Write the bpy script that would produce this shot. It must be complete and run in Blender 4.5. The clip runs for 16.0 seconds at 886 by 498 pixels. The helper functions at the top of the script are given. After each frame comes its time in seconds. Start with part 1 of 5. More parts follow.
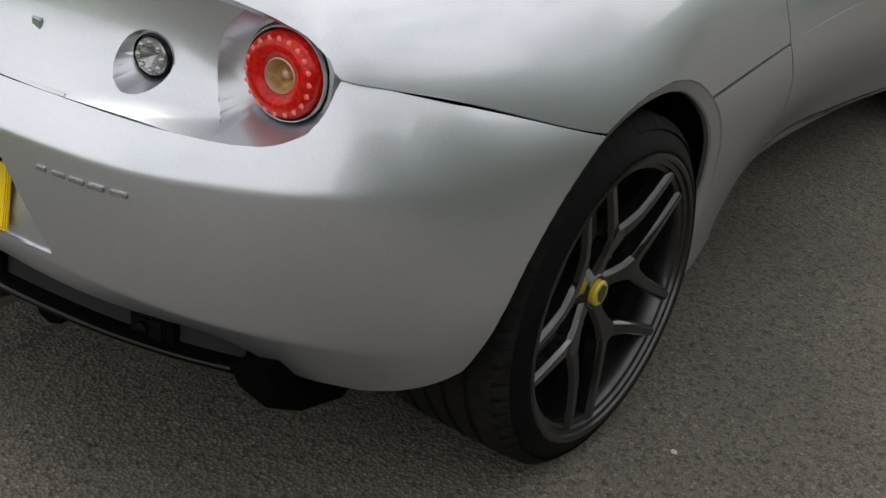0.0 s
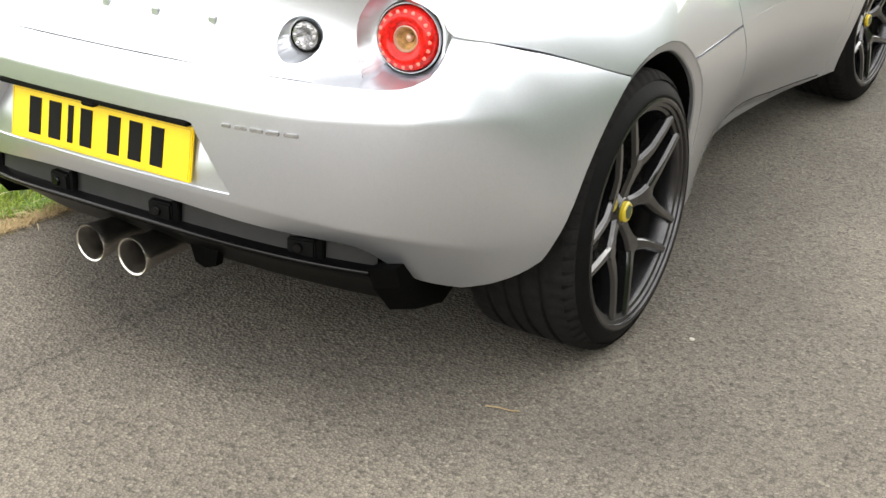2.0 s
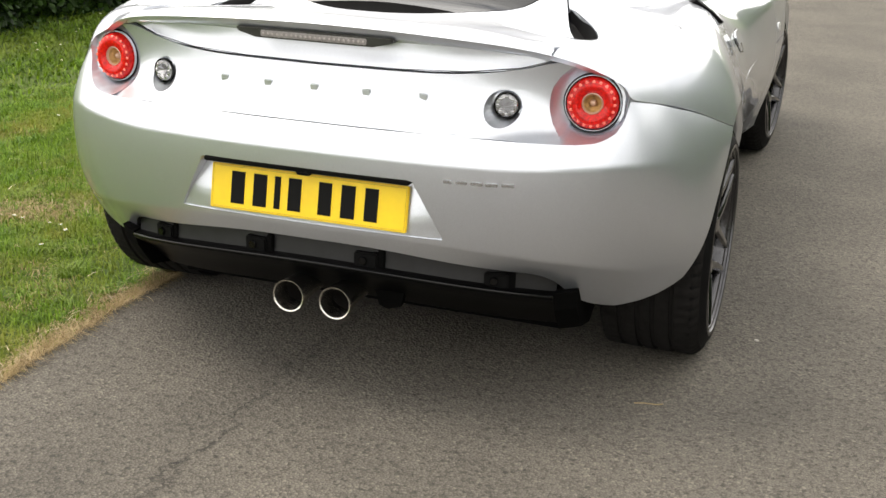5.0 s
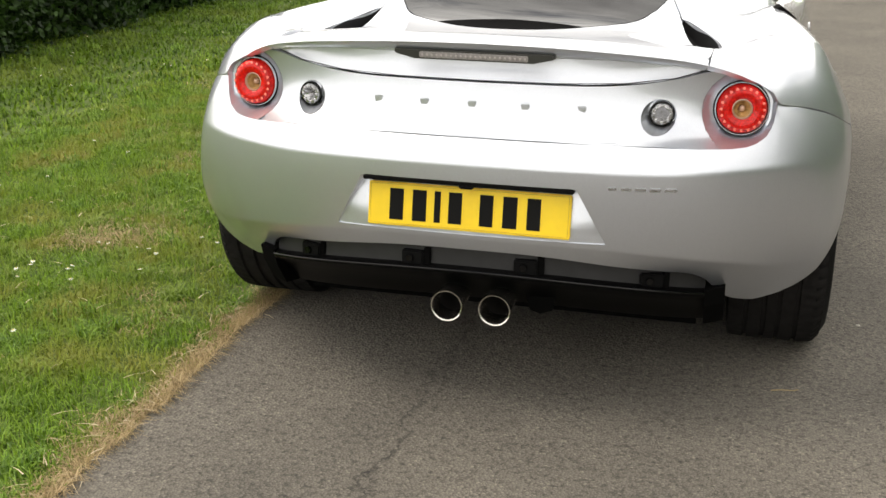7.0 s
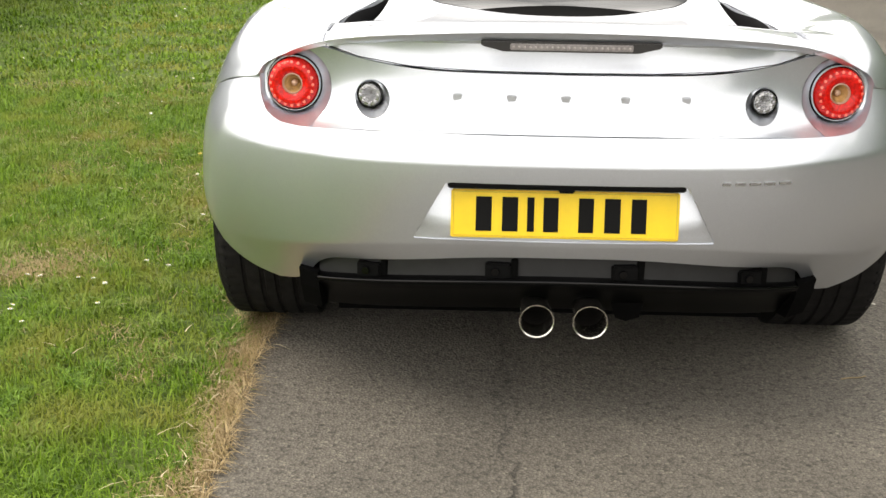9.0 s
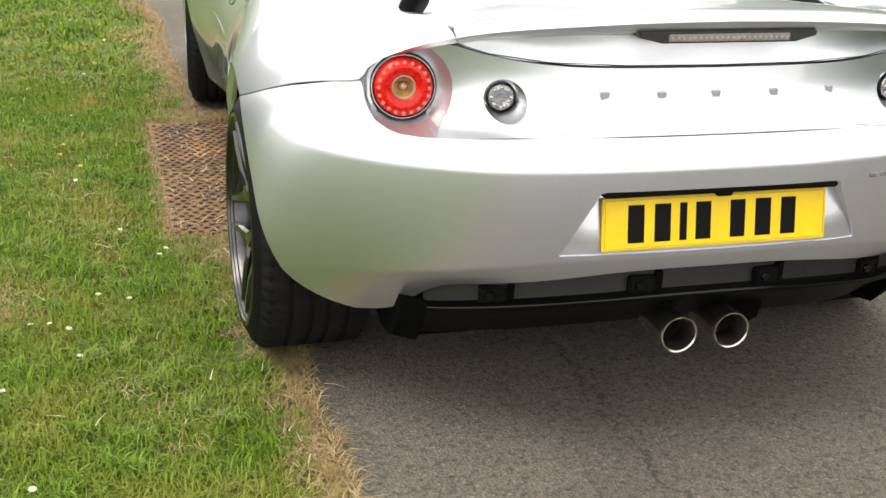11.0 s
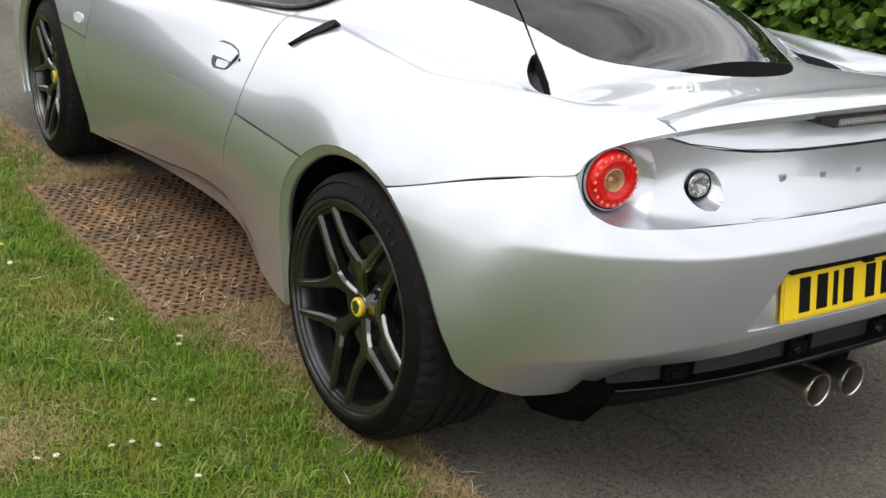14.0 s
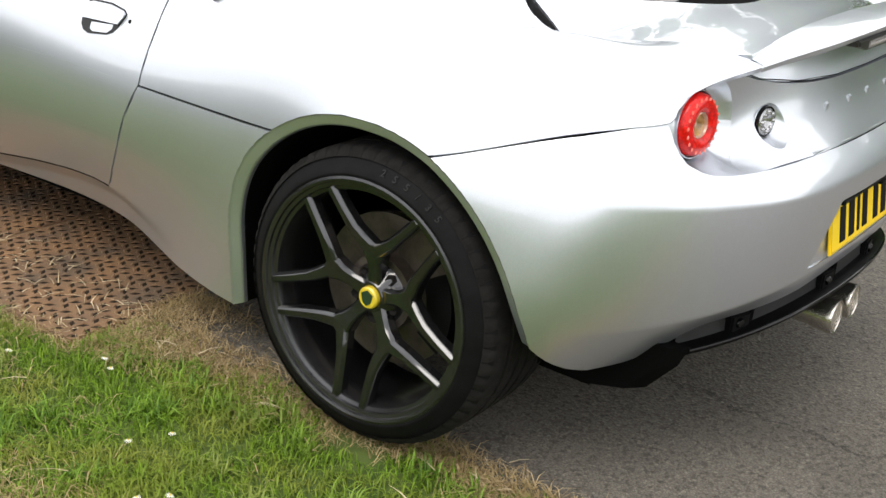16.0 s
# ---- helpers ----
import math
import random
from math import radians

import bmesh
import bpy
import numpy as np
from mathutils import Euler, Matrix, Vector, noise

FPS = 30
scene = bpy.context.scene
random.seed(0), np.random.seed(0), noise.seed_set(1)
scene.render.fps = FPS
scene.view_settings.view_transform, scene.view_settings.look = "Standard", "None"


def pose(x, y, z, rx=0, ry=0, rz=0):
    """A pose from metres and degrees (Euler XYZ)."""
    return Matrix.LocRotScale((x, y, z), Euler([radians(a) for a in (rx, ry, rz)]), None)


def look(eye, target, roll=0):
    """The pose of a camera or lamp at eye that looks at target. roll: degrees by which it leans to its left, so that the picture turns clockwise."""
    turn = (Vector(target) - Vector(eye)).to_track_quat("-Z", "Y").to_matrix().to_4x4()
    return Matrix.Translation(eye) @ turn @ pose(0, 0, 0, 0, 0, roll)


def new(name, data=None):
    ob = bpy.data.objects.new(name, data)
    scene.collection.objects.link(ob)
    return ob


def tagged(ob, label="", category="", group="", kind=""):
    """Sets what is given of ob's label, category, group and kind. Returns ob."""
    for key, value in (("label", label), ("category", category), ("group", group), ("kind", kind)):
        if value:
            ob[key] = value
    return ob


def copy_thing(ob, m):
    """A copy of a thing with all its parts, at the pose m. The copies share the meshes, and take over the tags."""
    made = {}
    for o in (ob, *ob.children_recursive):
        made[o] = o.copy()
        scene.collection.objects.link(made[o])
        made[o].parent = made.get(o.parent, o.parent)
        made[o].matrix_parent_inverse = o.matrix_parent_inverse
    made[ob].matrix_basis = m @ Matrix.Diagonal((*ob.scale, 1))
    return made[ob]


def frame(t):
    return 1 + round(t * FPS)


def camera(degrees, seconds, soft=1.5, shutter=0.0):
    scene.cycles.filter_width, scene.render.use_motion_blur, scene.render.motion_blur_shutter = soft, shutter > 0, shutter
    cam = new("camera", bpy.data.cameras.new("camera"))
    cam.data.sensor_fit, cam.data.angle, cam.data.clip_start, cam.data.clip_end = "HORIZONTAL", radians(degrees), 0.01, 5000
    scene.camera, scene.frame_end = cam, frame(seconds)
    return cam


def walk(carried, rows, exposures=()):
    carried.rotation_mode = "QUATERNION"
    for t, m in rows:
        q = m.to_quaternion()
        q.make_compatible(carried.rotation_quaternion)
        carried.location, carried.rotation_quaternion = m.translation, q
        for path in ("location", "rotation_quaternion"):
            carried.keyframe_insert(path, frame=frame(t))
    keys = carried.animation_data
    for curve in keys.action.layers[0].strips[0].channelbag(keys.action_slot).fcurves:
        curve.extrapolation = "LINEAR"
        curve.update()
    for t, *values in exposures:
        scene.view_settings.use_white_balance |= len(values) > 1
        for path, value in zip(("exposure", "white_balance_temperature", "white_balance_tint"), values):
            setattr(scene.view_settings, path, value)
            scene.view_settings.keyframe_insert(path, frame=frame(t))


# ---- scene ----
cam = camera(40.42, 16.0, soft=1.5)
# seconds, eye (x right of the car, y ahead of its rear axle, z up), turn in degrees
ROWS = [
    (0.0, 1.6960, -1.6508, 1.3507, 61.991, -4.466, 37.523),
    (0.5, 1.7831, -1.8620, 1.3357, 62.338, -3.313, 36.022),
    (1.0, 1.8433, -2.0234, 1.3185, 63.368, -2.354, 34.620),
    (1.5, 1.8567, -2.1663, 1.3351, 64.205, -2.045, 33.743),
    (2.0, 1.8412, -2.3659, 1.3197, 66.462, -1.505, 32.171),
    (2.5, 1.7760, -2.4724, 1.3276, 67.696, -1.105, 31.315),
    (3.0, 1.6586, -2.5702, 1.3439, 68.475, -1.128, 30.023),
    (3.5, 1.5354, -2.6673, 1.3752, 68.499, -1.159, 27.997),
    (6.0, 1.0359, -3.5107, 1.3774, 71.809, -1.285, 16.837),
    (6.5, 0.9101, -3.5339, 1.4008, 71.500, -0.541, 16.895),
    (7.0, 0.6977, -3.5174, 1.4153, 71.089, -0.099, 15.321),
    (7.5, 0.4923, -3.4873, 1.4265, 70.571, -0.257, 12.549),
    (8.0, 0.2345, -3.4724, 1.3921, 70.842, -0.538, 8.599),
    (8.5, 0.0159, -3.4334, 1.3787, 70.763, -0.669, 5.348),
    (11.0, -1.2396, -2.8464, 1.3717, 68.638, -2.438, -15.974),
    (11.5, -1.4399, -2.7423, 1.3565, 68.996, -3.057, -19.124),
    (12.0, -1.6231, -2.5955, 1.3877, 68.947, -3.504, -22.318),
    (12.5, -1.7842, -2.4831, 1.4125, 69.751, -3.992, -25.181),
    (13.0, -1.9532, -2.4042, 1.4655, 70.181, -4.236, -28.269),
    (13.5, -2.1281, -2.3490, 1.4737, 70.104, -4.891, -31.153),
    (14.0, -2.3082, -2.2294, 1.4748, 69.575, -5.322, -34.917),
    (14.5, -2.4012, -2.0882, 1.4504, 69.218, -5.073, -38.046),
    (15.0, -2.5040, -1.8335, 1.4198, 68.522, -5.226, -42.958),
    (15.5, -2.6227, -1.5975, 1.3529, 68.815, -5.968, -48.377),
    (16.0, -2.7006, -1.3838, 1.3473, 68.491, -5.436, -54.341),]
EXPOSURES = [(0.0, -1.06, 6700, 10), (0.5, -0.12, 6700, 10), (1.0, 0.42, 6850, 10), (1.5, 0.55, 6900, 10), (2.5, 0.40, 6900, 10), (3.5, 0.06, 6950, 10), (6.0, -0.26, 7050, 10),
             (7.0, -0.34, 7120, 10), (8.5, -0.17, 7120, 10), (11.0, -0.10, 7100, 10), (12.5, -0.12, 6950, 10), (13.0, -0.38, 6750, 10), (13.5, -0.65, 6700, 10), (14.5, -0.55, 6600, 10), (16.0, -0.29, 6600, 10)]
walk(cam, [(t, pose(x, y, z, rx, ry, rz)) for t, x, y, z, rx, ry, rz in ROWS], EXPOSURES)

# ---- world and sun ----
SUN_ELEVATION, SUN_TURN = radians(57), radians(-90)   # turn clockwise from north (+y)
world = bpy.data.worlds.new("sky")
scene.world = world
world.use_nodes = True
wn, wl = world.node_tree.nodes, world.node_tree.links
wn.clear()
sky = wn.new("ShaderNodeTexSky")
sky.sky_type = "NISHITA"
sky.sun_disc = False
sky.sun_elevation, sky.sun_rotation = SUN_ELEVATION, SUN_TURN
sky.air_density, sky.dust_density = 1.0, 2.5
coord = wn.new("ShaderNodeTexCoord")
stretch = wn.new("ShaderNodeMapping")
stretch.inputs["Scale"].default_value = (1.0, 1.0, 2.2)
wl.new(coord.outputs["Generated"], stretch.inputs["Vector"])
puffs = wn.new("ShaderNodeTexNoise")
puffs.inputs["Scale"].default_value, puffs.inputs["Detail"].default_value, puffs.inputs["Roughness"].default_value = 2.6, 6.0, 0.58
wl.new(stretch.outputs[0], puffs.inputs["Vector"])
cover = wn.new("ShaderNodeMapRange")
cover.inputs["From Min"].default_value, cover.inputs["From Max"].default_value = 0.25, 0.45
height = wn.new("ShaderNodeSeparateXYZ")
wl.new(coord.outputs["Generated"], height.inputs[0])
thin = wn.new("ShaderNodeMath")
thin.operation = "MULTIPLY_ADD"
wl.new(height.outputs["Z"], thin.inputs[0])
thin.inputs[1].default_value = -0.045
wl.new(puffs.outputs["Fac"], thin.inputs[2])
wl.new(thin.outputs[0], cover.inputs["Value"])
cloud_tone = wn.new("ShaderNodeTexNoise")
cloud_tone.inputs["Scale"].default_value, cloud_tone.inputs["Detail"].default_value = 4.5, 5.0
wl.new(stretch.outputs[0], cloud_tone.inputs["Vector"])
cloud_ramp = wn.new("ShaderNodeMapRange")
cloud_ramp.inputs["From Min"].default_value, cloud_ramp.inputs["From Max"].default_value = 0.3, 0.7
cloud_ramp.inputs["To Min"].default_value, cloud_ramp.inputs["To Max"].default_value = 14.5, 24.5
wl.new(cloud_tone.outputs["Fac"], cloud_ramp.inputs["Value"])
cloud = wn.new("ShaderNodeVectorMath")
cloud.operation = "SCALE"
cloud.inputs[0].default_value = (0.975, 0.985, 1.0)
wl.new(cloud_ramp.outputs[0], cloud.inputs["Scale"])
blend = wn.new("ShaderNodeMix")
blend.data_type = "RGBA"
wl.new(cover.outputs[0], blend.inputs[0])
wl.new(sky.outputs[0], blend.inputs[6])
wl.new(cloud.outputs[0], blend.inputs[7])
background = wn.new("ShaderNodeBackground")
background.inputs["Strength"].default_value = 0.13
wl.new(blend.outputs[2], background.inputs["Color"])
world_out = wn.new("ShaderNodeOutputWorld")
wl.new(background.outputs[0], world_out.inputs["Surface"])

sun_data = bpy.data.lights.new("sun", "SUN")
sun_data.energy, sun_data.angle, sun_data.color = 2.4, radians(32), (1.0, 0.95, 0.87)
sun = new("sun", sun_data)
sun_from = Vector((math.sin(SUN_TURN) * math.cos(SUN_ELEVATION), math.cos(SUN_TURN) * math.cos(SUN_ELEVATION), math.sin(SUN_ELEVATION)))
sun.matrix_world = look(sun_from * 40, (0, 0, 0))


# ---- materials ----
def material(name, color=(0.5, 0.5, 0.5), rough=0.5, metal=0.0, coat=0.0, vary=0.0, scale=8.0, bump=0.0, bump_scale=200.0, second=None, alpha=1.0, spec=0.5):
    """A principled material with two scales of variation in colour and a fine relief."""
    m = bpy.data.materials.new(name)
    m.use_nodes = True
    nodes, links = m.node_tree.nodes, m.node_tree.links
    p = nodes["Principled BSDF"]
    p.inputs["Base Color"].default_value = (*color, 1)
    p.inputs["Roughness"].default_value, p.inputs["Metallic"].default_value = rough, metal
    p.inputs["Coat Weight"].default_value, p.inputs["Coat Roughness"].default_value = coat, 0.04
    p.inputs["Alpha"].default_value = alpha
    p.inputs["Specular IOR Level"].default_value = spec
    place = nodes.new("ShaderNodeTexCoord")
    if vary or second:
        n = nodes.new("ShaderNodeTexNoise")
        n.inputs["Scale"].default_value, n.inputs["Detail"].default_value = scale, 8.0
        n.inputs["Roughness"].default_value = 0.65
        links.new(place.outputs["Object"], n.inputs["Vector"])
        ramp = nodes.new("ShaderNodeValToRGB")
        ramp.color_ramp.elements[0].position, ramp.color_ramp.elements[1].position = 0.35, 0.65
        other = second or tuple(min(1, c * (1 + vary)) for c in color)
        first = color if second else tuple(c * (1 - vary) for c in color)
        ramp.color_ramp.elements[0].color, ramp.color_ramp.elements[1].color = (*first, 1), (*other, 1)
        links.new(n.outputs["Fac"], ramp.inputs["Fac"])
        links.new(ramp.outputs["Color"], p.inputs["Base Color"])
    if bump:
        n2 = nodes.new("ShaderNodeTexNoise")
        n2.inputs["Scale"].default_value, n2.inputs["Detail"].default_value = bump_scale, 4.0
        links.new(place.outputs["Object"], n2.inputs["Vector"])
        b = nodes.new("ShaderNodeBump")
        b.inputs["Strength"].default_value, b.inputs["Distance"].default_value = bump, 0.002
        links.new(n2.outputs["Fac"], b.inputs["Height"])
        links.new(b.outputs["Normal"], p.inputs["Normal"])
    return m


def paint_material():
    """Silver metallic lacquer: fine flakes under a clear coat, a little road dust."""
    m = bpy.data.materials.new("silver_paint")
    m.use_nodes = True
    nodes, links = m.node_tree.nodes, m.node_tree.links
    p = nodes["Principled BSDF"]
    p.inputs["Metallic"].default_value = 0.88
    p.inputs["Coat Weight"].default_value, p.inputs["Coat Roughness"].default_value, p.inputs["Coat IOR"].default_value = 1.0, 0.03, 1.7
    place = nodes.new("ShaderNodeTexCoord")
    flake = nodes.new("ShaderNodeTexNoise")
    flake.inputs["Scale"].default_value, flake.inputs["Detail"].default_value = 900.0, 2.0
    links.new(place.outputs["Object"], flake.inputs["Vector"])
    dust = nodes.new("ShaderNodeTexNoise")
    dust.inputs["Scale"].default_value, dust.inputs["Detail"].default_value = 3.0, 7.0
    links.new(place.outputs["Object"], dust.inputs["Vector"])
    ramp = nodes.new("ShaderNodeValToRGB")
    ramp.color_ramp.elements[0].color, ramp.color_ramp.elements[1].color = (0.548, 0.574, 0.628, 1), (0.685, 0.716, 0.780, 1)
    ramp.color_ramp.elements[0].position, ramp.color_ramp.elements[1].position = 0.3, 0.7
    links.new(flake.outputs["Fac"], ramp.inputs["Fac"])
    links.new(ramp.outputs["Color"], p.inputs["Base Color"])
    rough = nodes.new("ShaderNodeMapRange")
    rough.inputs["To Min"].default_value, rough.inputs["To Max"].default_value = 0.345, 0.415
    links.new(dust.outputs["Fac"], rough.inputs["Value"])
    links.new(rough.outputs[0], p.inputs["Roughness"])
    return m


def asphalt_material():
    """Worn asphalt: grey-brown stones in dark binder, stains, and a lengthwise crack."""
    m = bpy.data.materials.new("asphalt")
    m.use_nodes = True
    nodes, links = m.node_tree.nodes, m.node_tree.links
    p = nodes["Principled BSDF"]
    p.inputs["Roughness"].default_value = 0.9
    place = nodes.new("ShaderNodeTexCoord")
    cells = nodes.new("ShaderNodeTexVoronoi")
    cells.inputs["Scale"].default_value = 125.0
    links.new(place.outputs["Object"], cells.inputs["Vector"])
    tone = nodes.new("ShaderNodeSeparateColor")
    links.new(cells.outputs["Color"], tone.inputs["Color"])
    ramp = nodes.new("ShaderNodeValToRGB")
    e = ramp.color_ramp.elements
    e[0].color, e[1].color = (0.068, 0.061, 0.051, 1), (0.172, 0.155, 0.128, 1)
    for at, tone_ in ((0.09, (0.080, 0.072, 0.060, 1)), (0.16, (0.110, 0.099, 0.082, 1)), (0.90, (0.136, 0.122, 0.101, 1))):
        ramp.color_ramp.elements.new(at).color = tone_
    links.new(tone.outputs["Red"], ramp.inputs["Fac"])
    stain = nodes.new("ShaderNodeTexNoise")
    stain.inputs["Scale"].default_value, stain.inputs["Detail"].default_value = 1.6, 9.0
    links.new(place.outputs["Object"], stain.inputs["Vector"])
    shade = nodes.new("ShaderNodeMapRange")
    shade.inputs["From Min"].default_value, shade.inputs["From Max"].default_value = 0.3, 0.7
    shade.inputs["To Min"].default_value, shade.inputs["To Max"].default_value = 0.78, 1.22
    links.new(stain.outputs["Fac"], shade.inputs["Value"])
    # dark binder between the stones
    joint = nodes.new("ShaderNodeTexVoronoi")
    joint.feature = "DISTANCE_TO_EDGE"
    joint.inputs["Scale"].default_value = 125.0
    links.new(place.outputs["Object"], joint.inputs["Vector"])
    binder = nodes.new("ShaderNodeMapRange")
    binder.inputs["From Min"].default_value, binder.inputs["From Max"].default_value = 0.0, 0.11
    binder.inputs["To Min"].default_value, binder.inputs["To Max"].default_value = 0.42, 1.0
    links.new(joint.outputs["Distance"], binder.inputs["Value"])
    stones = nodes.new("ShaderNodeVectorMath")
    stones.operation = "SCALE"
    links.new(ramp.outputs["Color"], stones.inputs[0])
    links.new(binder.outputs[0], stones.inputs["Scale"])
    mul = nodes.new("ShaderNodeVectorMath")
    mul.operation = "SCALE"
    links.new(stones.outputs[0], mul.inputs[0])
    # small pits where stones have come out
    pits = nodes.new("ShaderNodeTexNoise")
    pits.inputs["Scale"].default_value, pits.inputs["Detail"].default_value, pits.inputs["Roughness"].default_value = 52.0, 3.0, 0.6
    links.new(place.outputs["Object"], pits.inputs["Vector"])
    worn = nodes.new("ShaderNodeMapRange")
    worn.inputs["From Min"].default_value, worn.inputs["From Max"].default_value = 0.34, 0.46
    worn.inputs["To Min"].default_value, worn.inputs["To Max"].default_value = 0.58, 1.06
    links.new(pits.outputs["Fac"], worn.inputs["Value"])
    tones = nodes.new("ShaderNodeMath")
    tones.operation = "MULTIPLY"
    links.new(shade.outputs[0], tones.inputs[0])
    links.new(worn.outputs[0], tones.inputs[1])
    links.new(tones.outputs[0], mul.inputs["Scale"])
    # crack: a wandering line along the road
    xyz = nodes.new("ShaderNodeSeparateXYZ")
    links.new(place.outputs["Object"], xyz.inputs[0])
    wander = nodes.new("ShaderNodeTexNoise")
    wander.noise_dimensions = "2D"
    wander.inputs["Scale"].default_value, wander.inputs["Detail"].default_value, wander.inputs["Roughness"].default_value = 5.0, 8.0, 0.75
    links.new(place.outputs["Object"], wander.inputs["Vector"])
    off = nodes.new("ShaderNodeMath")
    off.operation = "MULTIPLY_ADD"
    links.new(wander.outputs["Fac"], off.inputs[0])
    off.inputs[1].default_value, off.inputs[2].default_value = 0.22, 0.01
    line = nodes.new("ShaderNodeMath")
    line.operation = "ADD"
    links.new(xyz.outputs["X"], line.inputs[0])
    links.new(off.outputs[0], line.inputs[1])
    dist = nodes.new("ShaderNodeMath")
    dist.operation = "ABSOLUTE"
    links.new(line.outputs[0], dist.inputs[0])
    width = nodes.new("ShaderNodeMapRange")
    width.inputs["From Min"].default_value, width.inputs["From Max"].default_value = 0.001, 0.008
    width.inputs["To Min"].default_value, width.inputs["To Max"].default_value = 0.45, 1.0
    links.new(dist.outputs[0], width.inputs["Value"])
    mul2 = nodes.new("ShaderNodeVectorMath")
    mul2.operation = "SCALE"
    links.new(mul.outputs[0], mul2.inputs[0])
    links.new(width.outputs[0], mul2.inputs["Scale"])
    links.new(mul2.outputs[0], p.inputs["Base Color"])
    relief = nodes.new("ShaderNodeMath")
    relief.operation = "ADD"
    links.new(cells.outputs["Distance"], relief.inputs[0])
    links.new(width.outputs[0], relief.inputs[1])
    b = nodes.new("ShaderNodeBump")
    b.inputs["Strength"].default_value, b.inputs["Distance"].default_value = 0.75, 0.004
    links.new(relief.outputs[0], b.inputs["Height"])
    links.new(b.outputs["Normal"], p.inputs["Normal"])
    return m


def blade_material(name, low, high, rough=0.6, patch=None, patch_scale=1.3):
    """Grass or leaf: each island its own tone, patches of another hue, light passing through."""
    m = bpy.data.materials.new(name)
    m.use_nodes = True
    nodes, links = m.node_tree.nodes, m.node_tree.links
    p = nodes["Principled BSDF"]
    geo = nodes.new("ShaderNodeNewGeometry")
    ramp = nodes.new("ShaderNodeValToRGB")
    ramp.color_ramp.elements[0].color, ramp.color_ramp.elements[1].color = (*low, 1), (*high, 1)
    links.new(geo.outputs["Random Per Island"], ramp.inputs["Fac"])
    tint = ramp.outputs["Color"]
    if patch:
        place = nodes.new("ShaderNodeTexCoord")
        n = nodes.new("ShaderNodeTexNoise")
        n.inputs["Scale"].default_value, n.inputs["Detail"].default_value = patch_scale, 5.0
        links.new(place.outputs["Object"], n.inputs["Vector"])
        amount = nodes.new("ShaderNodeMapRange")
        amount.inputs["From Min"].default_value, amount.inputs["From Max"].default_value = 0.46, 0.72
        links.new(n.outputs["Fac"], amount.inputs["Value"])
        mixed = nodes.new("ShaderNodeMix")
        mixed.data_type = "RGBA"
        links.new(amount.outputs[0], mixed.inputs[0])
        links.new(tint, mixed.inputs[6])
        mixed.inputs[7].default_value = (*patch, 1)
        tint = mixed.outputs[2]
    links.new(tint, p.inputs["Base Color"])
    p.inputs["Roughness"].default_value = rough
    p.inputs["Specular IOR Level"].default_value = 0.3
    trans = nodes.new("ShaderNodeBsdfTranslucent")
    links.new(tint, trans.inputs["Color"])
    mix = nodes.new("ShaderNodeMixShader")
    mix.inputs[0].default_value = 0.3
    links.new(p.outputs[0], mix.inputs[1])
    links.new(trans.outputs[0], mix.inputs[2])
    links.new(mix.outputs[0], nodes["Material Output"].inputs["Surface"])
    return m


PAINT = paint_material()
BLACK = material("satin_black_plastic", (0.003, 0.003, 0.0032), 0.55, bump=0.15, bump_scale=350, vary=0.2, spec=0.1)
GLOSS_BLACK = material("gloss_black", (0.002, 0.002, 0.0024), 0.16, spec=0.3, vary=0.2)
def carbon_material():
    """Lacquered carbon cloth: a fine twill of two near-black tones."""
    m = material("carbon_cloth", (0.003, 0.003, 0.0035), 0.35, spec=0.06)
    nodes, links = m.node_tree.nodes, m.node_tree.links
    place = nodes.new("ShaderNodeTexCoord")
    weave = nodes.new("ShaderNodeTexChecker")
    weave.inputs["Scale"].default_value = 280.0
    weave.inputs["Color1"].default_value, weave.inputs["Color2"].default_value = (0.0012, 0.0012, 0.0012, 1), (0.004, 0.004, 0.0043, 1)
    links.new(place.outputs["Object"], weave.inputs["Vector"])
    links.new(weave.outputs["Color"], nodes["Principled BSDF"].inputs["Base Color"])
    return m


CARBON = carbon_material()
TUB = material("underbody_black", (0.003, 0.003, 0.003), 0.95, spec=0.04)
RUBBER = material("tyre_rubber", (0.0045, 0.0045, 0.005), 0.6, vary=0.3, scale=25, bump=0.25, bump_scale=260, spec=0.10)
TREAD = material("dusty_tread_rubber", (0.0105, 0.0097, 0.0093), 0.9, vary=0.35, scale=40, bump=0.4, bump_scale=300, spec=0.15)
GUNMETAL = material("gunmetal_wheel", (0.038, 0.0385, 0.041), 0.17, metal=0.8, coat=0.9, vary=0.12, scale=30)
RIM_METAL = material("grey_rim_metal", (0.080, 0.080, 0.084), 0.25, metal=0.9, vary=0.12, scale=30)
STEEL = material("polished_steel", (0.66, 0.63, 0.58), 0.27, metal=1.0, vary=0.1, scale=30)
SOOT = material("soot", (0.012, 0.011, 0.010), 0.9, spec=0.2)
BRAKE = material("brake_disc_iron", (0.10, 0.085, 0.07), 0.45, metal=0.8, vary=0.4, scale=12)
CHROME = material("chrome", (0.75, 0.75, 0.76), 0.12, metal=1.0)
YELLOW = material("yellow_reflective", (0.86, 0.59, 0.006), 0.45, coat=0.1, vary=0.04, scale=20)
INK = material("black_ink", (0.006, 0.006, 0.006), 0.6, spec=0.1)
BADGE_YELLOW = material("badge_yellow", (0.62, 0.47, 0.03), 0.3, coat=0.6)
BADGE_GREEN = material("badge_green", (0.012, 0.035, 0.016), 0.3, coat=0.6)
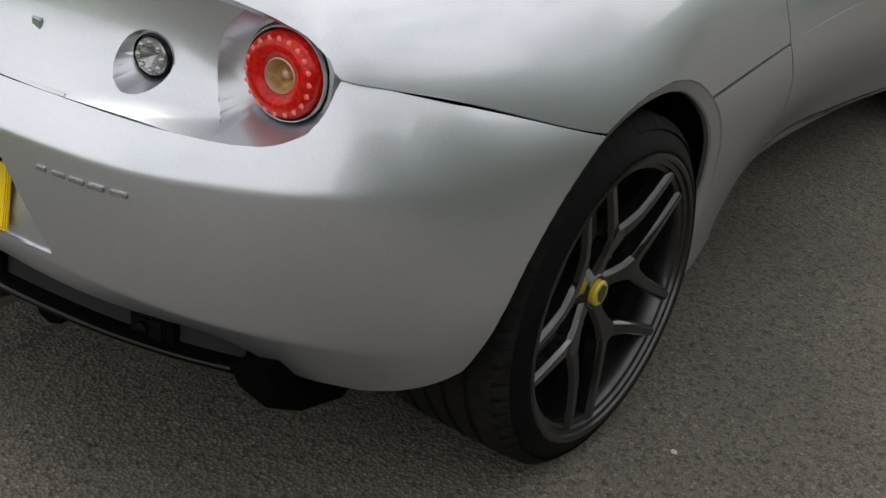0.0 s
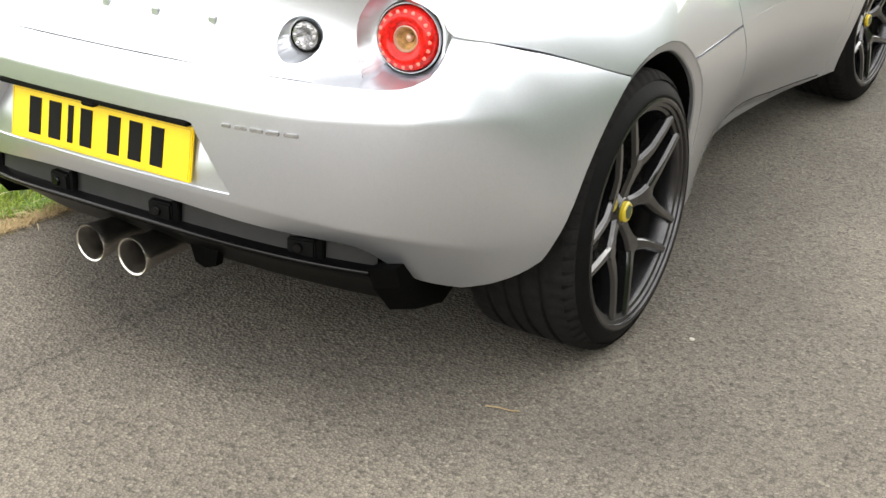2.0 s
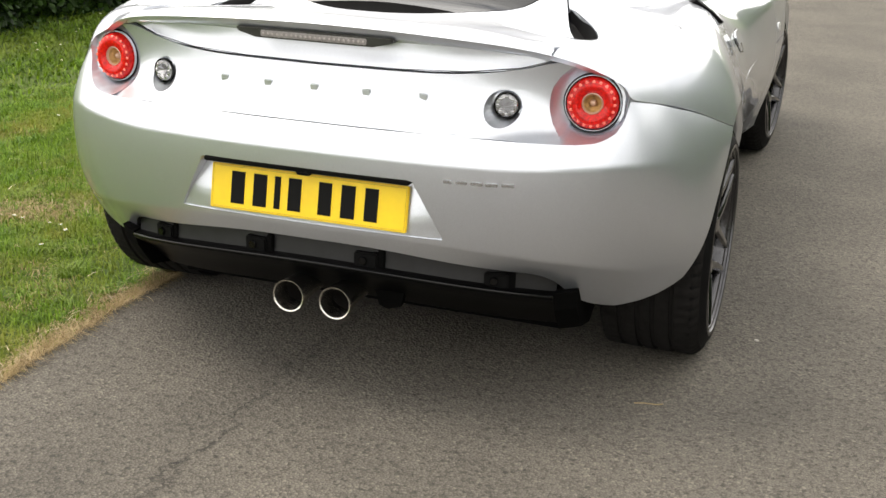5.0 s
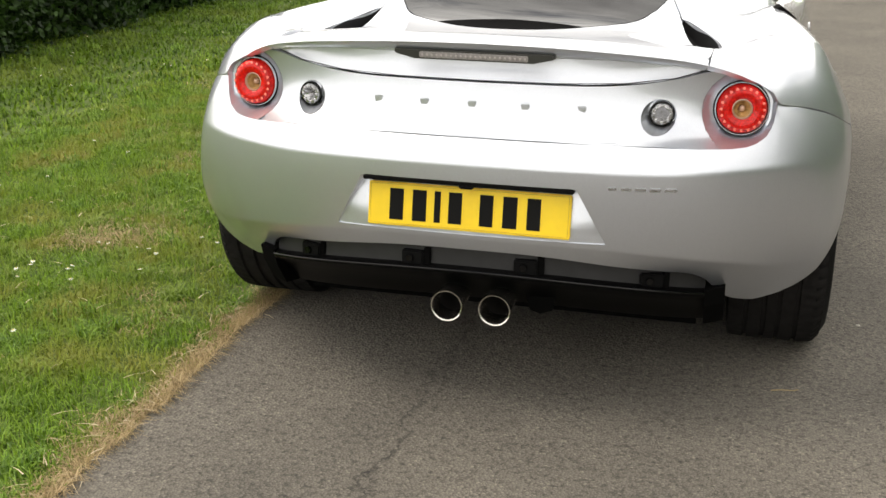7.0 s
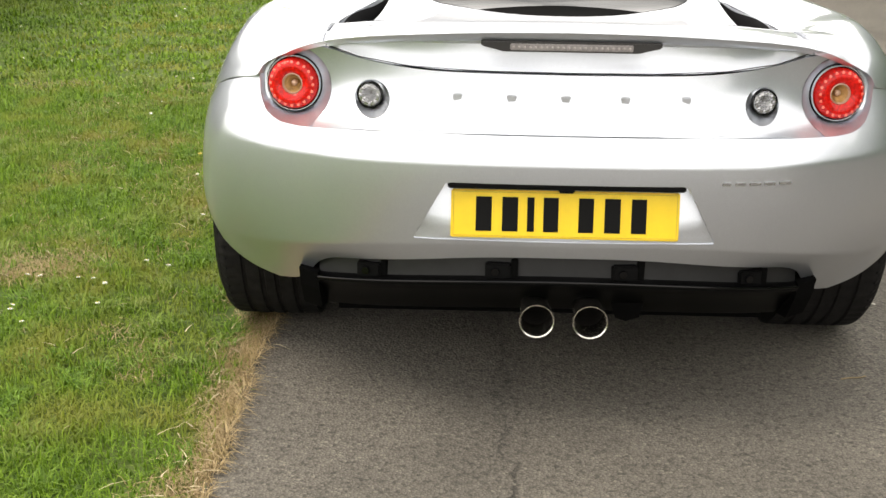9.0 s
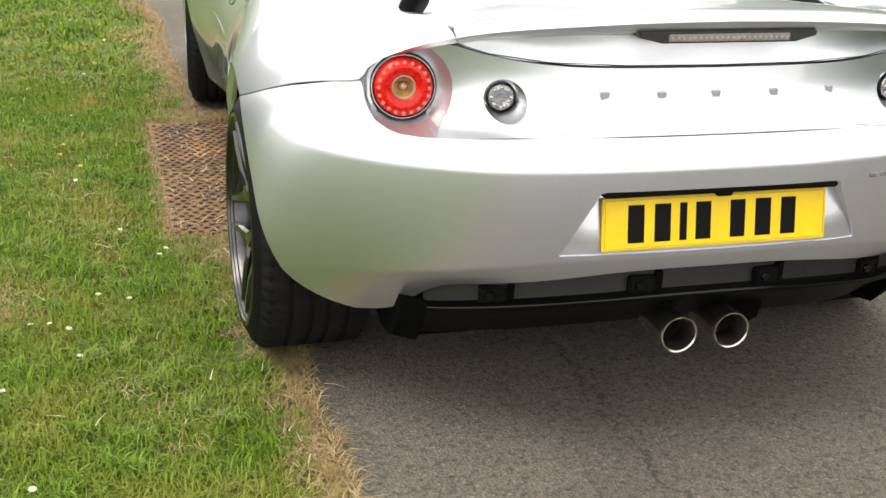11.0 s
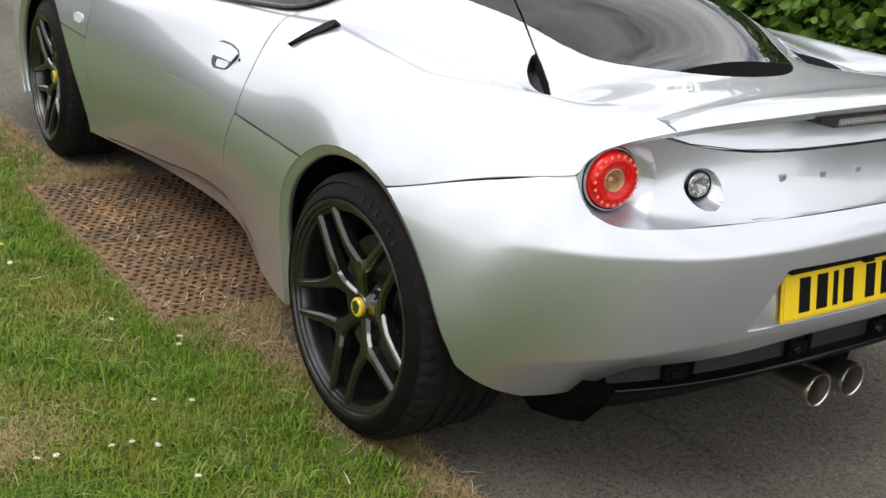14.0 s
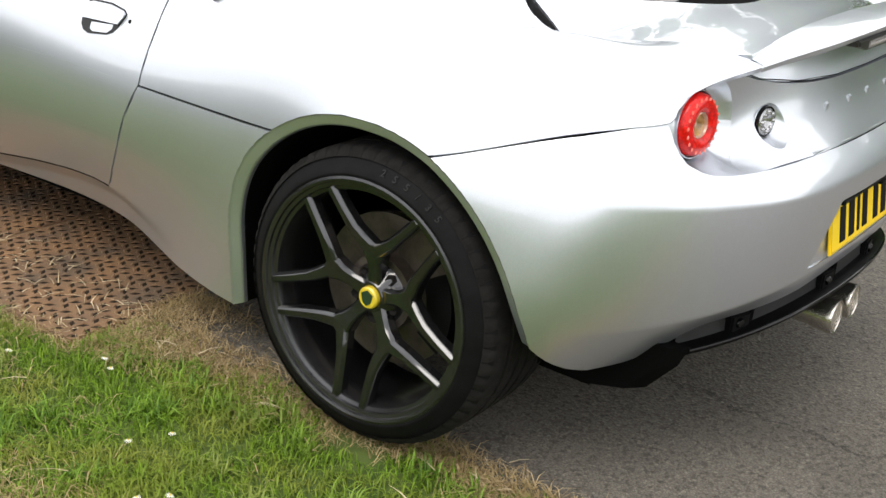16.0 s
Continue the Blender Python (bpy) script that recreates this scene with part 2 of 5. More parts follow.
RED = material("red_lens", (0.56, 0.008, 0.006), 0.20, coat=0.12, vary=0.4, scale=160, bump=0.12, bump_scale=220, spec=0.3)
RED_BRIGHT = material("red_reflector", (0.90, 0.17, 0.12), 0.25, coat=0.5)
LAMP_GREY = material("lamp_reflector", (0.42, 0.42, 0.43), 0.24, metal=0.8, vary=0.2, scale=60)
SMOKED_DIODE = material("smoked_diode", (0.34, 0.31, 0.30), 0.35, coat=0.5)
LETTERING = material("raised_rubber", (0.012, 0.012, 0.0125), 0.55, spec=0.3)
PALE_RING = material("pale_lamp_ring", (0.55, 0.36, 0.27), 0.3, metal=0.3, coat=0.5, vary=0.1, scale=60)
INDICATOR = material("clear_indicator", (0.62, 0.62, 0.63), 0.22, coat=0.8, vary=0.15, scale=90)
AMBER = material("amber_bulb", (0.48, 0.28, 0.11), 0.25, coat=0.6, vary=0.4, scale=70)
DARK_GLASS = material("tinted_glass", (0.006, 0.0065, 0.008), 0.015)
DARK_GLASS.node_tree.nodes["Principled BSDF"].inputs["Specular IOR Level"].default_value = 0.55
DUCT = material("intake_mesh", (0.008, 0.008, 0.009), 0.5, metal=0.2, vary=0.2, scale=20)
MESH_GREY = material("grey_heat_shield", (0.017, 0.017, 0.018), 0.5, metal=0.2, vary=0.2, scale=20)
SLOT_SHADE = material("slot_shade", (0.022, 0.016, 0.011), 0.95, vary=0.3, scale=30, spec=0.1)
ASPHALT = asphalt_material()
SOIL = material("grass_thatch", (0.040, 0.075, 0.008), 0.95, second=(0.085, 0.115, 0.020), scale=3.0, bump=0.6, bump_scale=120)
RUST = material("rusted_steel", (0.085, 0.062, 0.042), 0.85, second=(0.235, 0.125, 0.055), scale=5.0, bump=0.5, bump_scale=180)
GRASS = blade_material("grass_blades", (0.056, 0.118, 0.006), (0.205, 0.335, 0.022), patch=(0.270, 0.262, 0.052), patch_scale=3.4)
DARK_GRASS = blade_material("darker_blades", (0.032, 0.075, 0.004), (0.145, 0.245, 0.014), patch=(0.17, 0.22, 0.03), patch_scale=1.1)
TUFT = blade_material("tuft_blades", (0.05, 0.12, 0.008), (0.22, 0.37, 0.04), 0.5, patch=(0.26, 0.30, 0.07), patch_scale=2.0)
STRAW = blade_material("dry_grass", (0.17, 0.115, 0.050), (0.60, 0.47, 0.27), 0.7, patch=(0.34, 0.255, 0.115), patch_scale=9.0)
STALK = blade_material("straw_stalks", (0.42, 0.34, 0.21), (0.70, 0.60, 0.42), 0.6)
LEAF = blade_material("hedge_leaves", (0.006, 0.018, 0.003), (0.040, 0.090, 0.012), 0.5)
LEAF_BRIGHT = blade_material("broad_hedge_leaves", (0.03, 0.08, 0.010), (0.16, 0.28, 0.04), 0.35)
BARK = material("hedge_bark", (0.06, 0.045, 0.03), 0.9, vary=0.3, bump=0.5, bump_scale=60)
PETAL = material("white_petal", (0.8, 0.8, 0.76), 0.7, vary=0.05)
PEBBLE = material("pale_stone", (0.55, 0.52, 0.46), 0.8, vary=0.15, scale=60)


# ---- mesh helpers ----
def flesh(name, verts, faces, mat, parent=None, label="", smooth=True, angle=35):
    """Links a mesh made of verts and faces as one object."""
    me = bpy.data.meshes.new(name)
    me.from_pydata([tuple(v) for v in verts], [], [tuple(f) for f in faces])
    me.materials.append(mat)
    if smooth:
        me.shade_smooth()
        me.set_sharp_from_angle(angle=radians(angle))
    ob = new(name, me)
    if parent:
        ob.parent = parent
    if label:
        tagged(ob, label)
    return ob


def part(name, bm, mat, parent=None, label="", smooth=True, angle=35):
    """Links a bmesh as one mesh object under a thing or a part."""
    me = bpy.data.meshes.new(name)
    bmesh.ops.recalc_face_normals(bm, faces=bm.faces)
    bm.to_mesh(me)
    bm.free()
    me.materials.append(mat)
    if smooth:
        me.shade_smooth()
        me.set_sharp_from_angle(angle=radians(angle))
    ob = new(name, me)
    if parent:
        ob.parent = parent
    if label:
        tagged(ob, label)
    return ob


def box(bm, lo, hi, bevel=0.0, m=None):
    r = bmesh.ops.create_cube(bm, size=1.0)
    c = [(a + b) / 2 for a, b in zip(lo, hi)]
    s = [b - a for a, b in zip(lo, hi)]
    for v in r["verts"]:
        v.co = Vector((c[0] + v.co.x * s[0], c[1] + v.co.y * s[1], c[2] + v.co.z * s[2]))
    if bevel:
        edges = list({e for v in r["verts"] for e in v.link_edges})
        out = bmesh.ops.bevel(bm, geom=edges, offset=bevel, segments=2, affect="EDGES")
        vs = out["verts"]
        vs = list({v for f in out["faces"] for v in f.verts} | {v for v in r["verts"] if v.is_valid})
    else:
        vs = r["verts"]
    if m:
        bmesh.ops.transform(bm, matrix=m, verts=vs)
    return vs


def turned(profile, n=48, axis="x", start=0.0, sweep=360.0):
    """A surface of revolution: profile of (along, radius) pairs round an axis."""
    bm = bmesh.new()
    full = sweep >= 359.9
    rings = []
    for k in range(n if full else n + 1):
        a = radians(start + sweep * k / n)
        row = []
        for u, r in profile:
            c, s = r * math.cos(a), r * math.sin(a)
            row.append(bm.verts.new((u, c, s) if axis == "x" else (c, u, s) if axis == "y" else (c, s, u)))
        rings.append(row)
    for k in range(n):
        a, b = rings[k], rings[(k + 1) % len(rings)]
        for i in range(len(profile) - 1):
            bm.faces.new((a[i], a[i + 1], b[i + 1], b[i]))
    bmesh.ops.remove_doubles(bm, verts=bm.verts, dist=1e-5)
    return bm


def spline_matrix(knots, at):
    """Rows of weights of the natural cubic spline through the knots."""
    n = len(knots)
    h = np.diff(knots)
    a, b = np.zeros((n, n)), np.zeros((n, n))
    a[0, 0] = a[-1, -1] = 1
    for i in range(1, n - 1):
        a[i, i - 1], a[i, i], a[i, i + 1] = h[i - 1], 2 * (h[i - 1] + h[i]), h[i]
        b[i, i - 1], b[i, i], b[i, i + 1] = 6 / h[i - 1], -6 / h[i - 1] - 6 / h[i], 6 / h[i]
    bend = np.linalg.solve(a, b)
    out = np.zeros((len(at), n))
    for r, t in enumerate(at):
        i = min(max(int(np.searchsorted(knots, t)) - 1, 0), n - 2)
        w, e = knots[i + 1] - t, t - knots[i]
        out[r, i] += w / h[i]
        out[r, i + 1] += e / h[i]
        out[r] += bend[i] * (w ** 3 / (6 * h[i]) - w * h[i] / 6) + bend[i + 1] * (e ** 3 / (6 * h[i]) - e * h[i] / 6)
    return out


def knots_of(net, axis):
    d = np.linalg.norm(np.diff(net, axis=axis), axis=2).mean(axis=1 - axis)
    return np.concatenate([[0], np.cumsum(np.maximum(d, 0.02) ** 0.75)])


def loft(curves, nu, nv, rows=None, columns=None):
    """A smooth sheet through curves with as many points each. rows: the first and last curve to cover. Gives a grid of points."""
    net = np.array(curves, float)
    ku, kv = knots_of(net, 1), knots_of(net, 0)
    r0, r1 = rows or (0, len(kv) - 1)
    c0, c1 = columns or (0, len(ku) - 1)
    mu = spline_matrix(ku, np.linspace(ku[c0], ku[c1], nu))
    mv = spline_matrix(kv, np.linspace(kv[r0], kv[r1], nv))
    return np.einsum("ab,bcd,ec->aed", mv, net, mu)


def sheet_of(grid):
    """Points, quads and outward normals of a grid that runs up and to the car's front."""
    nv, nu, _ = grid.shape
    du, dv = np.gradient(grid, axis=1), np.gradient(grid, axis=0)
    normal = np.cross(du, dv)
    normal /= np.maximum(np.linalg.norm(normal, axis=2, keepdims=True), 1e-9)
    idx = np.arange(nu * nv).reshape(nv, nu)
    quads = np.stack([idx[:-1, :-1], idx[:-1, 1:], idx[1:, 1:], idx[1:, :-1]], -1).reshape(-1, 4)
    return [Vector(p) for p in grid.reshape(-1, 3)], [Vector(p) for p in normal.reshape(-1, 3)], [tuple(int(i) for i in q) for q in quads]


def trim(sheet, *keeps):
    """Cuts a sheet along the zero lines of functions of a point; keeps where they are positive."""
    pts, nor, faces = list(sheet[0]), list(sheet[1]), sheet[2]
    for keep in keeps:
        val = [keep(p) for p in pts]
        cut, done = {}, []
        for f in faces:
            sign = [val[i] > 0 for i in f]
            if all(sign):
                done.append(f)
                continue
            if not any(sign):
                continue
            poly = []
            for k, i in enumerate(f):
                j = f[(k + 1) % len(f)]
                if val[i] > 0:
                    poly.append(i)
                if (val[i] > 0) != (val[j] > 0):
                    key = (min(i, j), max(i, j))
                    if key not in cut:
                        t = val[i] / (val[i] - val[j])
                        cut[key] = len(pts)
                        pts.append(pts[i].lerp(pts[j], t))
                        nor.append(nor[i].lerp(nor[j], t))
                    poly.append(cut[key])
            if len(poly) > 2:
                done.append(tuple(poly))
        faces = done
        val = None
    return pts, nor, faces


def compact(sheet):
    pts, nor, faces = sheet
    used = sorted({i for f in faces for i in f})
    at = {i: k for k, i in enumerate(used)}
    return [pts[i] for i in used], [nor[i] for i in used], [tuple(at[i] for i in f) for f in faces]


def flanged(sheet, depth=0.012, bevel=.0013):
    """Turns the rim of a sheet inwards, so that panel gaps have depth."""
    pts, nor, faces = compact(sheet)
    count = {}
    for f in faces:
        for k, i in enumerate(f):
            j = f[(k + 1) % len(f)]
            key = (min(i, j), max(i, j))
            count[key] = None if key in count else (i, j)
    for key, pair in count.items():
        if pair and all(abs(pts[i].x) < 1e-4 for i in pair):
            count[key] = None
    rim = {i for pair in count.values() if pair for i in pair}
    pull = {i: Vector((0, 0, 0)) for i in rim}
    for f in faces:
        middle = sum((pts[i] for i in f), Vector((0, 0, 0))) / len(f)
        for i in f:
            if i in pull:
                pull[i] += middle - pts[i]
    pts, faces, inner = list(pts), list(faces), {}
    for pair in count.values():
        if pair:
            for i in pair:
                if i not in inner:
                    inner[i] = len(pts)
                    pts.append(pts[i] - nor[i] * min(bevel, depth * .4))
                    pts.append(pts[i] - nor[i] * depth)
            i, j = pair
            faces.append((j, i, inner[i], inner[j]))
            faces.append((inner[j], inner[i], inner[i] + 1, inner[j] + 1))
    for i, d in pull.items():
        d -= nor[i] * d.dot(nor[i])
        if abs(pts[i].x) < 1e-4:
            d.x = 0
        if d.length > .006:
            pts[i] = pts[i] + d.normalized() * bevel
    return pts, faces


def side(points_faces, s):
    """The sheet on the car's right (s = 1) or mirrored to its left (s = -1)."""
    pts, faces = points_faces
    if s > 0:
        return pts, faces
    return [Vector((-p.x, p.y, p.z)) for p in pts], [tuple(reversed(f)) for f in faces]


def both(points_faces):
    a, fa = points_faces
    b, fb = side(points_faces, -1)
    n = len(a)
    bm = bmesh.new()
    vs = [bm.verts.new(p) for p in list(a) + list(b)]
    for f in list(fa) + [tuple(i + n for i in f) for f in fb]:
        try:
            bm.faces.new([vs[i] for i in f])
        except ValueError:
            pass
    bmesh.ops.remove_doubles(bm, verts=bm.verts, dist=2e-5)
    return bm


def tube(bm, path, radius, n=8, closed=False):
    """A round bar along a path of points."""
    path = [Vector(p) for p in path]
    rings = []
    for k, p in enumerate(path):
        a = path[k - 1] if k or closed else p
        b = path[(k + 1) % len(path)] if k + 1 < len(path) or closed else p
        d = (b - a).normalized()
        up = Vector((0, 0, 1)) if abs(d.z) < 0.9 else Vector((1, 0, 0))
        e1 = d.cross(up).normalized()
        e2 = d.cross(e1)
        rings.append([bm.verts.new(p + (e1 * math.cos(2 * math.pi * i / n) + e2 * math.sin(2 * math.pi * i / n)) * radius) for i in range(n)])
    m = len(rings)
    for k in range(m if closed else m - 1):
        a, b = rings[k], rings[(k + 1) % m]
        for i in range(n):
            bm.faces.new((a[i], a[(i + 1) % n], b[(i + 1) % n], b[i]))
    if not closed:
        bm.faces.new(list(reversed(rings[0])))
        bm.faces.new(rings[-1])


# ---- ground, road, verge ----
def road_edge(y):
    """Where the verge begins, wandering along the road."""
    return -0.80 + 0.035 * noise.noise(Vector((0.3, y * 1.3, 0))) + 0.02 * noise.noise(Vector((5.3, y * 6.0, 0))) - 0.02 * y


def build_ground():
    bm = bmesh.new()
    size = 600
    vs = [bm.verts.new(p) for p in ((-size, -size, -0.02), (size, -size, -0.02), (size, size, -0.02), (-size, size, -0.02))]
    bm.faces.new(vs)
    ob = part("ground", bm, SOIL, smooth=False)
    tagged(ob, "trodden grassy ground with thatch and bare soil", "ground", kind="structure")
    verts, faces = [], []
    ys = np.concatenate([np.linspace(-60, -6, 28), np.arange(-5.95, 9, 0.05), np.linspace(9.5, 80, 36)])
    for y in ys:
        e = road_edge(float(y)) if -8 < y < 12 else -0.8 - 0.02 * float(y)
        verts += [(e, y, 0.0), (5.2, y, 0.0), (e - 0.03, y, -0.03), (5.25, y, -0.03)]
    for k in range(len(ys) - 1):
        a, b = 4 * k, 4 * k + 4
        faces += [(a, a + 1, b + 1, b), (a + 2, a, b, b + 2), (a + 1, a + 3, b + 3, b + 1)]
    road = flesh("road", verts, faces, ASPHALT, smooth=False)
    tagged(road, "worn grey-brown asphalt lane with a lengthwise crack", "road", kind="structure")


build_ground()

# ---- the car: curves of its right half; x to its side, y ahead of the rear axle, z up ----
CREASE = [(0, -.712, .716), (.20, -.708, .716), (.36, -.695, .714), (.52, -.665, .710), (.640, -.620, .716), (.702, -.574, .757), (.721, -.546, .809),
          (.794, -.452, .783), (.860, -.330, .744), (.920, -.147, .681), (.932, .03, .652), (.906, .217, .631), (.850, .752, .614), (.830, 1.35, .600), (.852, 2.03, .580),
          (.850, 2.50, .600), (.79, 2.92, .58), (.60, 3.25, .55), (0, 3.40, .52)]
BULGE = [(0, -.757, .652), (.20, -.754, .652), (.36, -.741, .651), (.52, -.709, .650), (.660, -.642, .648), (.752, -.579, .640), (.823, -.494, .630),
         (.868, -.404, .612), (.905, -.318, .588), (.927, -.19, .545), (.930, .03, .52), (.902, .26, .50), (.847, .79, .47), (.822, 1.35, .45), (.842, 2.03, .43),
         (.848, 2.50, .43), (.80, 2.95, .42), (.62, 3.33, .40), (0, 3.47, .38)]
FOLD = [(0, -.745, .492), (.20, -.742, .492), (.36, -.729, .485), (.52, -.695, .470), (.659, -.630, .455), (.754, -.555, .445), (.828, -.478, .434),
        (.880, -.412, .420), (.908, -.350, .405), (.918, -.28, .38), (.895, .03, .36), (.872, .33, .34), (.790, .86, .325), (.768, 1.40, .31), (.808, 2.03, .30),
        (.834, 2.50, .28), (.79, 2.97, .27), (.60, 3.36, .26), (0, 3.50, .25)]
BOTTOM = [(0, -.728, .429), (.20, -.722, .425), (.36, -.700, .409), (.50, -.645, .389), (.582, -.585, .357), (.632, -.510, .290), (.690, -.450, .263),
          (.745, -.418, .260), (.800, -.385, .260), (.845, -.31, .20), (.855, .03, .17), (.832, .42, .152), (.738, .90, .190), (.715, 1.40, .195), (.775, 2.06, .185),
          (.822, 2.50, .17), (.78, 2.97, .17), (.58, 3.38, .15), (0, 3.50, .15)]
# upper body: lip of the tail and brow over the lamp, then the seam again
LIP = [(0, -.700, .945), (.20, -.695, .941), (.36, -.680, .932), (.48, -.655, .920), (.557, -.628, .905), (.654, -.561, .862)] + CREASE[6:]
SHOULDER = [(0, -.635, .9575), (.19, -.630, .9545), (.34, -.613, .9475), (.45, -.585, .9355), (.53, -.55, .923), (.633, -.50, .909), (.727, -.460, .878),
            (.778, -.383, .860), (.822, -.295, .840), (.866, -.13, .805), (.880, .03, .782), (.868, .22, .765), (.804, .70, .75), (.802, 1.35, .72), (.830, 2.02, .70),
            (.815, 2.50, .74), (.75, 2.90, .70), (.52, 3.18, .64), (0, 3.32, .60)]
CREST = [(0, -.48, .945), (.18, -.475, .943), (.32, -.465, .940), (.42, -.45, .928), (.49, -.43, .920), (.58, -.39, .908), (.668, -.335, .915),
         (.712, -.275, .916), (.747, -.205, .912), (.786, -.07, .900), (.792, .06, .893), (.782, .24, .885), (.738, .68, .860), (.765, 1.35, .800), (.79, 2.0, .780),
         (.74, 2.50, .84), (.66, 2.85, .80), (.42, 3.05, .71), (0, 3.15, .68)]
VALLEY = [(0, -.38, .938), (.17, -.375, .937), (.29, -.365, .934), (.38, -.35, .920), (.44, -.335, .906), (.51, -.29, .892), (.575, -.235, .886),
          (.602, -.190, .892), (.626, -.135, .895), (.655, -.03, .898), (.670, .08, .905), (.675, .25, .910), (.668, .62, .905), (.70, 1.30, .835), (.66, 1.95, .80),
          (.50, 2.40, .79), (.42, 2.70, .765), (.28, 2.85, .75), (0, 2.90, .74)]
INNER = [(0, -.25, .93), (.12, -.245, .93), (.22, -.23, .92), (.32, -.22, .91), (.38, -.20, .90), (.43, -.16, .89), (.45, -.10, .905),
         (.455, -.065, .917), (.46, -.03, .930), (.48, .05, .945), (.50, .13, .945), (.54, .28, .935), (.60, .60, .91), (.63, 1.28, .84), (.55, 1.90, .81),
         (.38, 2.2, .80), (.30, 2.4, .79), (.2, 2.5, .785), (0, 2.55, .78)]

# the lower sheet wants a row above the crease to bend towards; at the tail that row is the bumper's own roll
TOP = [(0, -.712, .716), (.20, -.708, .716), (.36, -.694, .717), (.515, -.656, .730), (.625, -.590, .775), (.684, -.549, .800), (.722, -.530, .806)] + CREASE[7:]
ROLL = [(x * 0.985, y + .045, z + .055) for x, y, z in TOP[:6]] + SHOULDER[6:]
UNDER = [(x, y - .03, z - .07) for x, y, z in LIP[:6]] + BULGE[6:]
lower_grid = loft([BOTTOM, FOLD, BULGE, TOP, ROLL], 320, 60, rows=(0, 3))
upper_grid = loft([UNDER, LIP, SHOULDER, CREST, VALLEY, INNER], 300, 64, rows=(1, 5))
# the brow stands up round the lamp before it meets the seam
brow = upper_grid[0].copy()
for r in range(10):
    near = (brow[:, 1] < -.53)
    fade = (1 - r / 10) ** 2
    upper_grid[r, :, 2] += fade * near * np.interp(brow[:, 0], [.62, .655, .684, .700, .712, .7195, .725], [0, .001, .011, .017, .0165, .007, 0])
    upper_grid[r, :, 1] += fade * near * np.interp(brow[:, 0], [.62, .655, .684, .712, .7195, .725], [0, .003, .011, .010, .004, 0])


def faired(grid):
    """Evens out the bumper's corner from the seam to the chin, so that its tilt falls steadily."""
    out = grid.copy()
    v = np.linspace(0, 1, grid.shape[0])
    basis = np.stack([v * (1 - v), v * v * (1 - v)], 1)
    for j in range(grid.shape[1]):
        column = grid[:, j]
        y = column[len(v) // 2, 1]
        w = float(np.interp(y, [-.62, -.50, -.10, .10], [0, 1, 1, 0]))
        if w <= 0:
            continue
        line = column[:1] * (1 - v[:, None]) + column[-1:] * v[:, None]
        gain = np.linalg.lstsq(basis, column - line, rcond=None)[0]
        out[:, j] = (1 - w) * column + w * (line + basis @ gain)
        # a fuller shoulder just under the seam
        up = np.clip((out[:, j, 2] - .50) / max(out[-1, j, 2] - .50, .05), 0, 1)
        full = .011 * float(np.interp(y, [-.58, -.46, -.20, -.05], [0, 1, 1, 0])) * 6.75 * up ** 2 * (1 - up)
        turn = math.atan2(float(np.interp(y, [-.60, -.30], [.75, .15])), 1)
        out[:, j, 0] += full * math.cos(turn)
        out[:, j, 1] -= full * math.sin(turn)
    return out


def creased(grid):
    """Gathers the bumper's bend into two soft creases: under the tail face, and where the chin turns under."""
    out = grid.copy()
    rows = np.arange(grid.shape[0], dtype=float)
    for j in range(grid.shape[1]):
        column = grid[:, j]
        y = column[len(rows) // 2, 1]
        w = float(np.interp(y, [-.60, -.42], [.62, 0]))
        if w <= 0 or y > 1:
            continue
        chin = float(np.interp(column[len(rows) // 3, 0], [0, .20, .36, .52, .66, .80], [.462, .462, .456, .440, .418, .385]))
        low, high = (float(np.interp(z, column[:, 2], rows)) for z in (chin, .658))
        low = max(low, 4.0)
        knots = np.array([0, low, high, rows[-1]])
        corner = np.array([np.interp(knots, rows, column[:, c]) for c in range(3)])
        for c in range(3):
            out[:, j, c] = (1 - w) * column[:, c] + w * np.interp(rows, knots, corner[c])
    return out


def silled(grid):
    """Tucks the sill in below a crease that runs from the door's foot towards the wheel."""
    out = grid.copy()
    y, z = grid[..., 1], grid[..., 2]
    line = np.interp(y, [.68, .83, .94, 1.0, 1.1, 1.25, 1.44, 1.9], [.238, .272, .294, .298, .293, .276, .248, .205])
    fade = np.interp(y, [.66, .90, 1.75, 2.0], [0, 1, 1, 0]) * (grid[..., 0] > .5)
    out[..., 0] -= np.minimum(np.maximum(line - z, 0) * .42, .016) * fade
    return out


lower_grid = silled(creased(faired(lower_grid)))
lower_whole, upper = sheet_of(lower_grid), sheet_of(upper_grid)
# the lower panels end just short of the seam
step = lower_grid[-2] - lower_grid[-1]
lower_grid = lower_grid.copy()
lower_grid[-1] += step * (.0042 / np.maximum(np.linalg.norm(step, axis=1, keepdims=True), .006))
lower = sheet_of(lower_grid)

HUB_Z, ARCH_R, FRONT_Y, FRONT_ARCH, BAND = .325, .361, 2.44, .347, .025
GAP = .0022


def rear_radius(y, z):
    """The rear opening reaches further ahead of the wheel than behind it."""
    ahead = max(y / max(math.hypot(y, z - HUB_Z), 1e-6), 0)
    if z < HUB_Z and y > 0:
        return (ARCH_R + .030 + BAND) / max(ahead, .5) - BAND + .06 * (HUB_Z - z)
    return ARCH_R + .030 * ahead ** 1.4


def rear_arch(p):
    return math.hypot(p.y, p.z - HUB_Z) - rear_radius(p.y, p.z) - BAND if p.x > .5 else 1.0


def front_arch(p):
    return math.hypot(p.y - FRONT_Y, p.z - .315) - FRONT_ARCH - BAND if p.x > .5 else 1.0


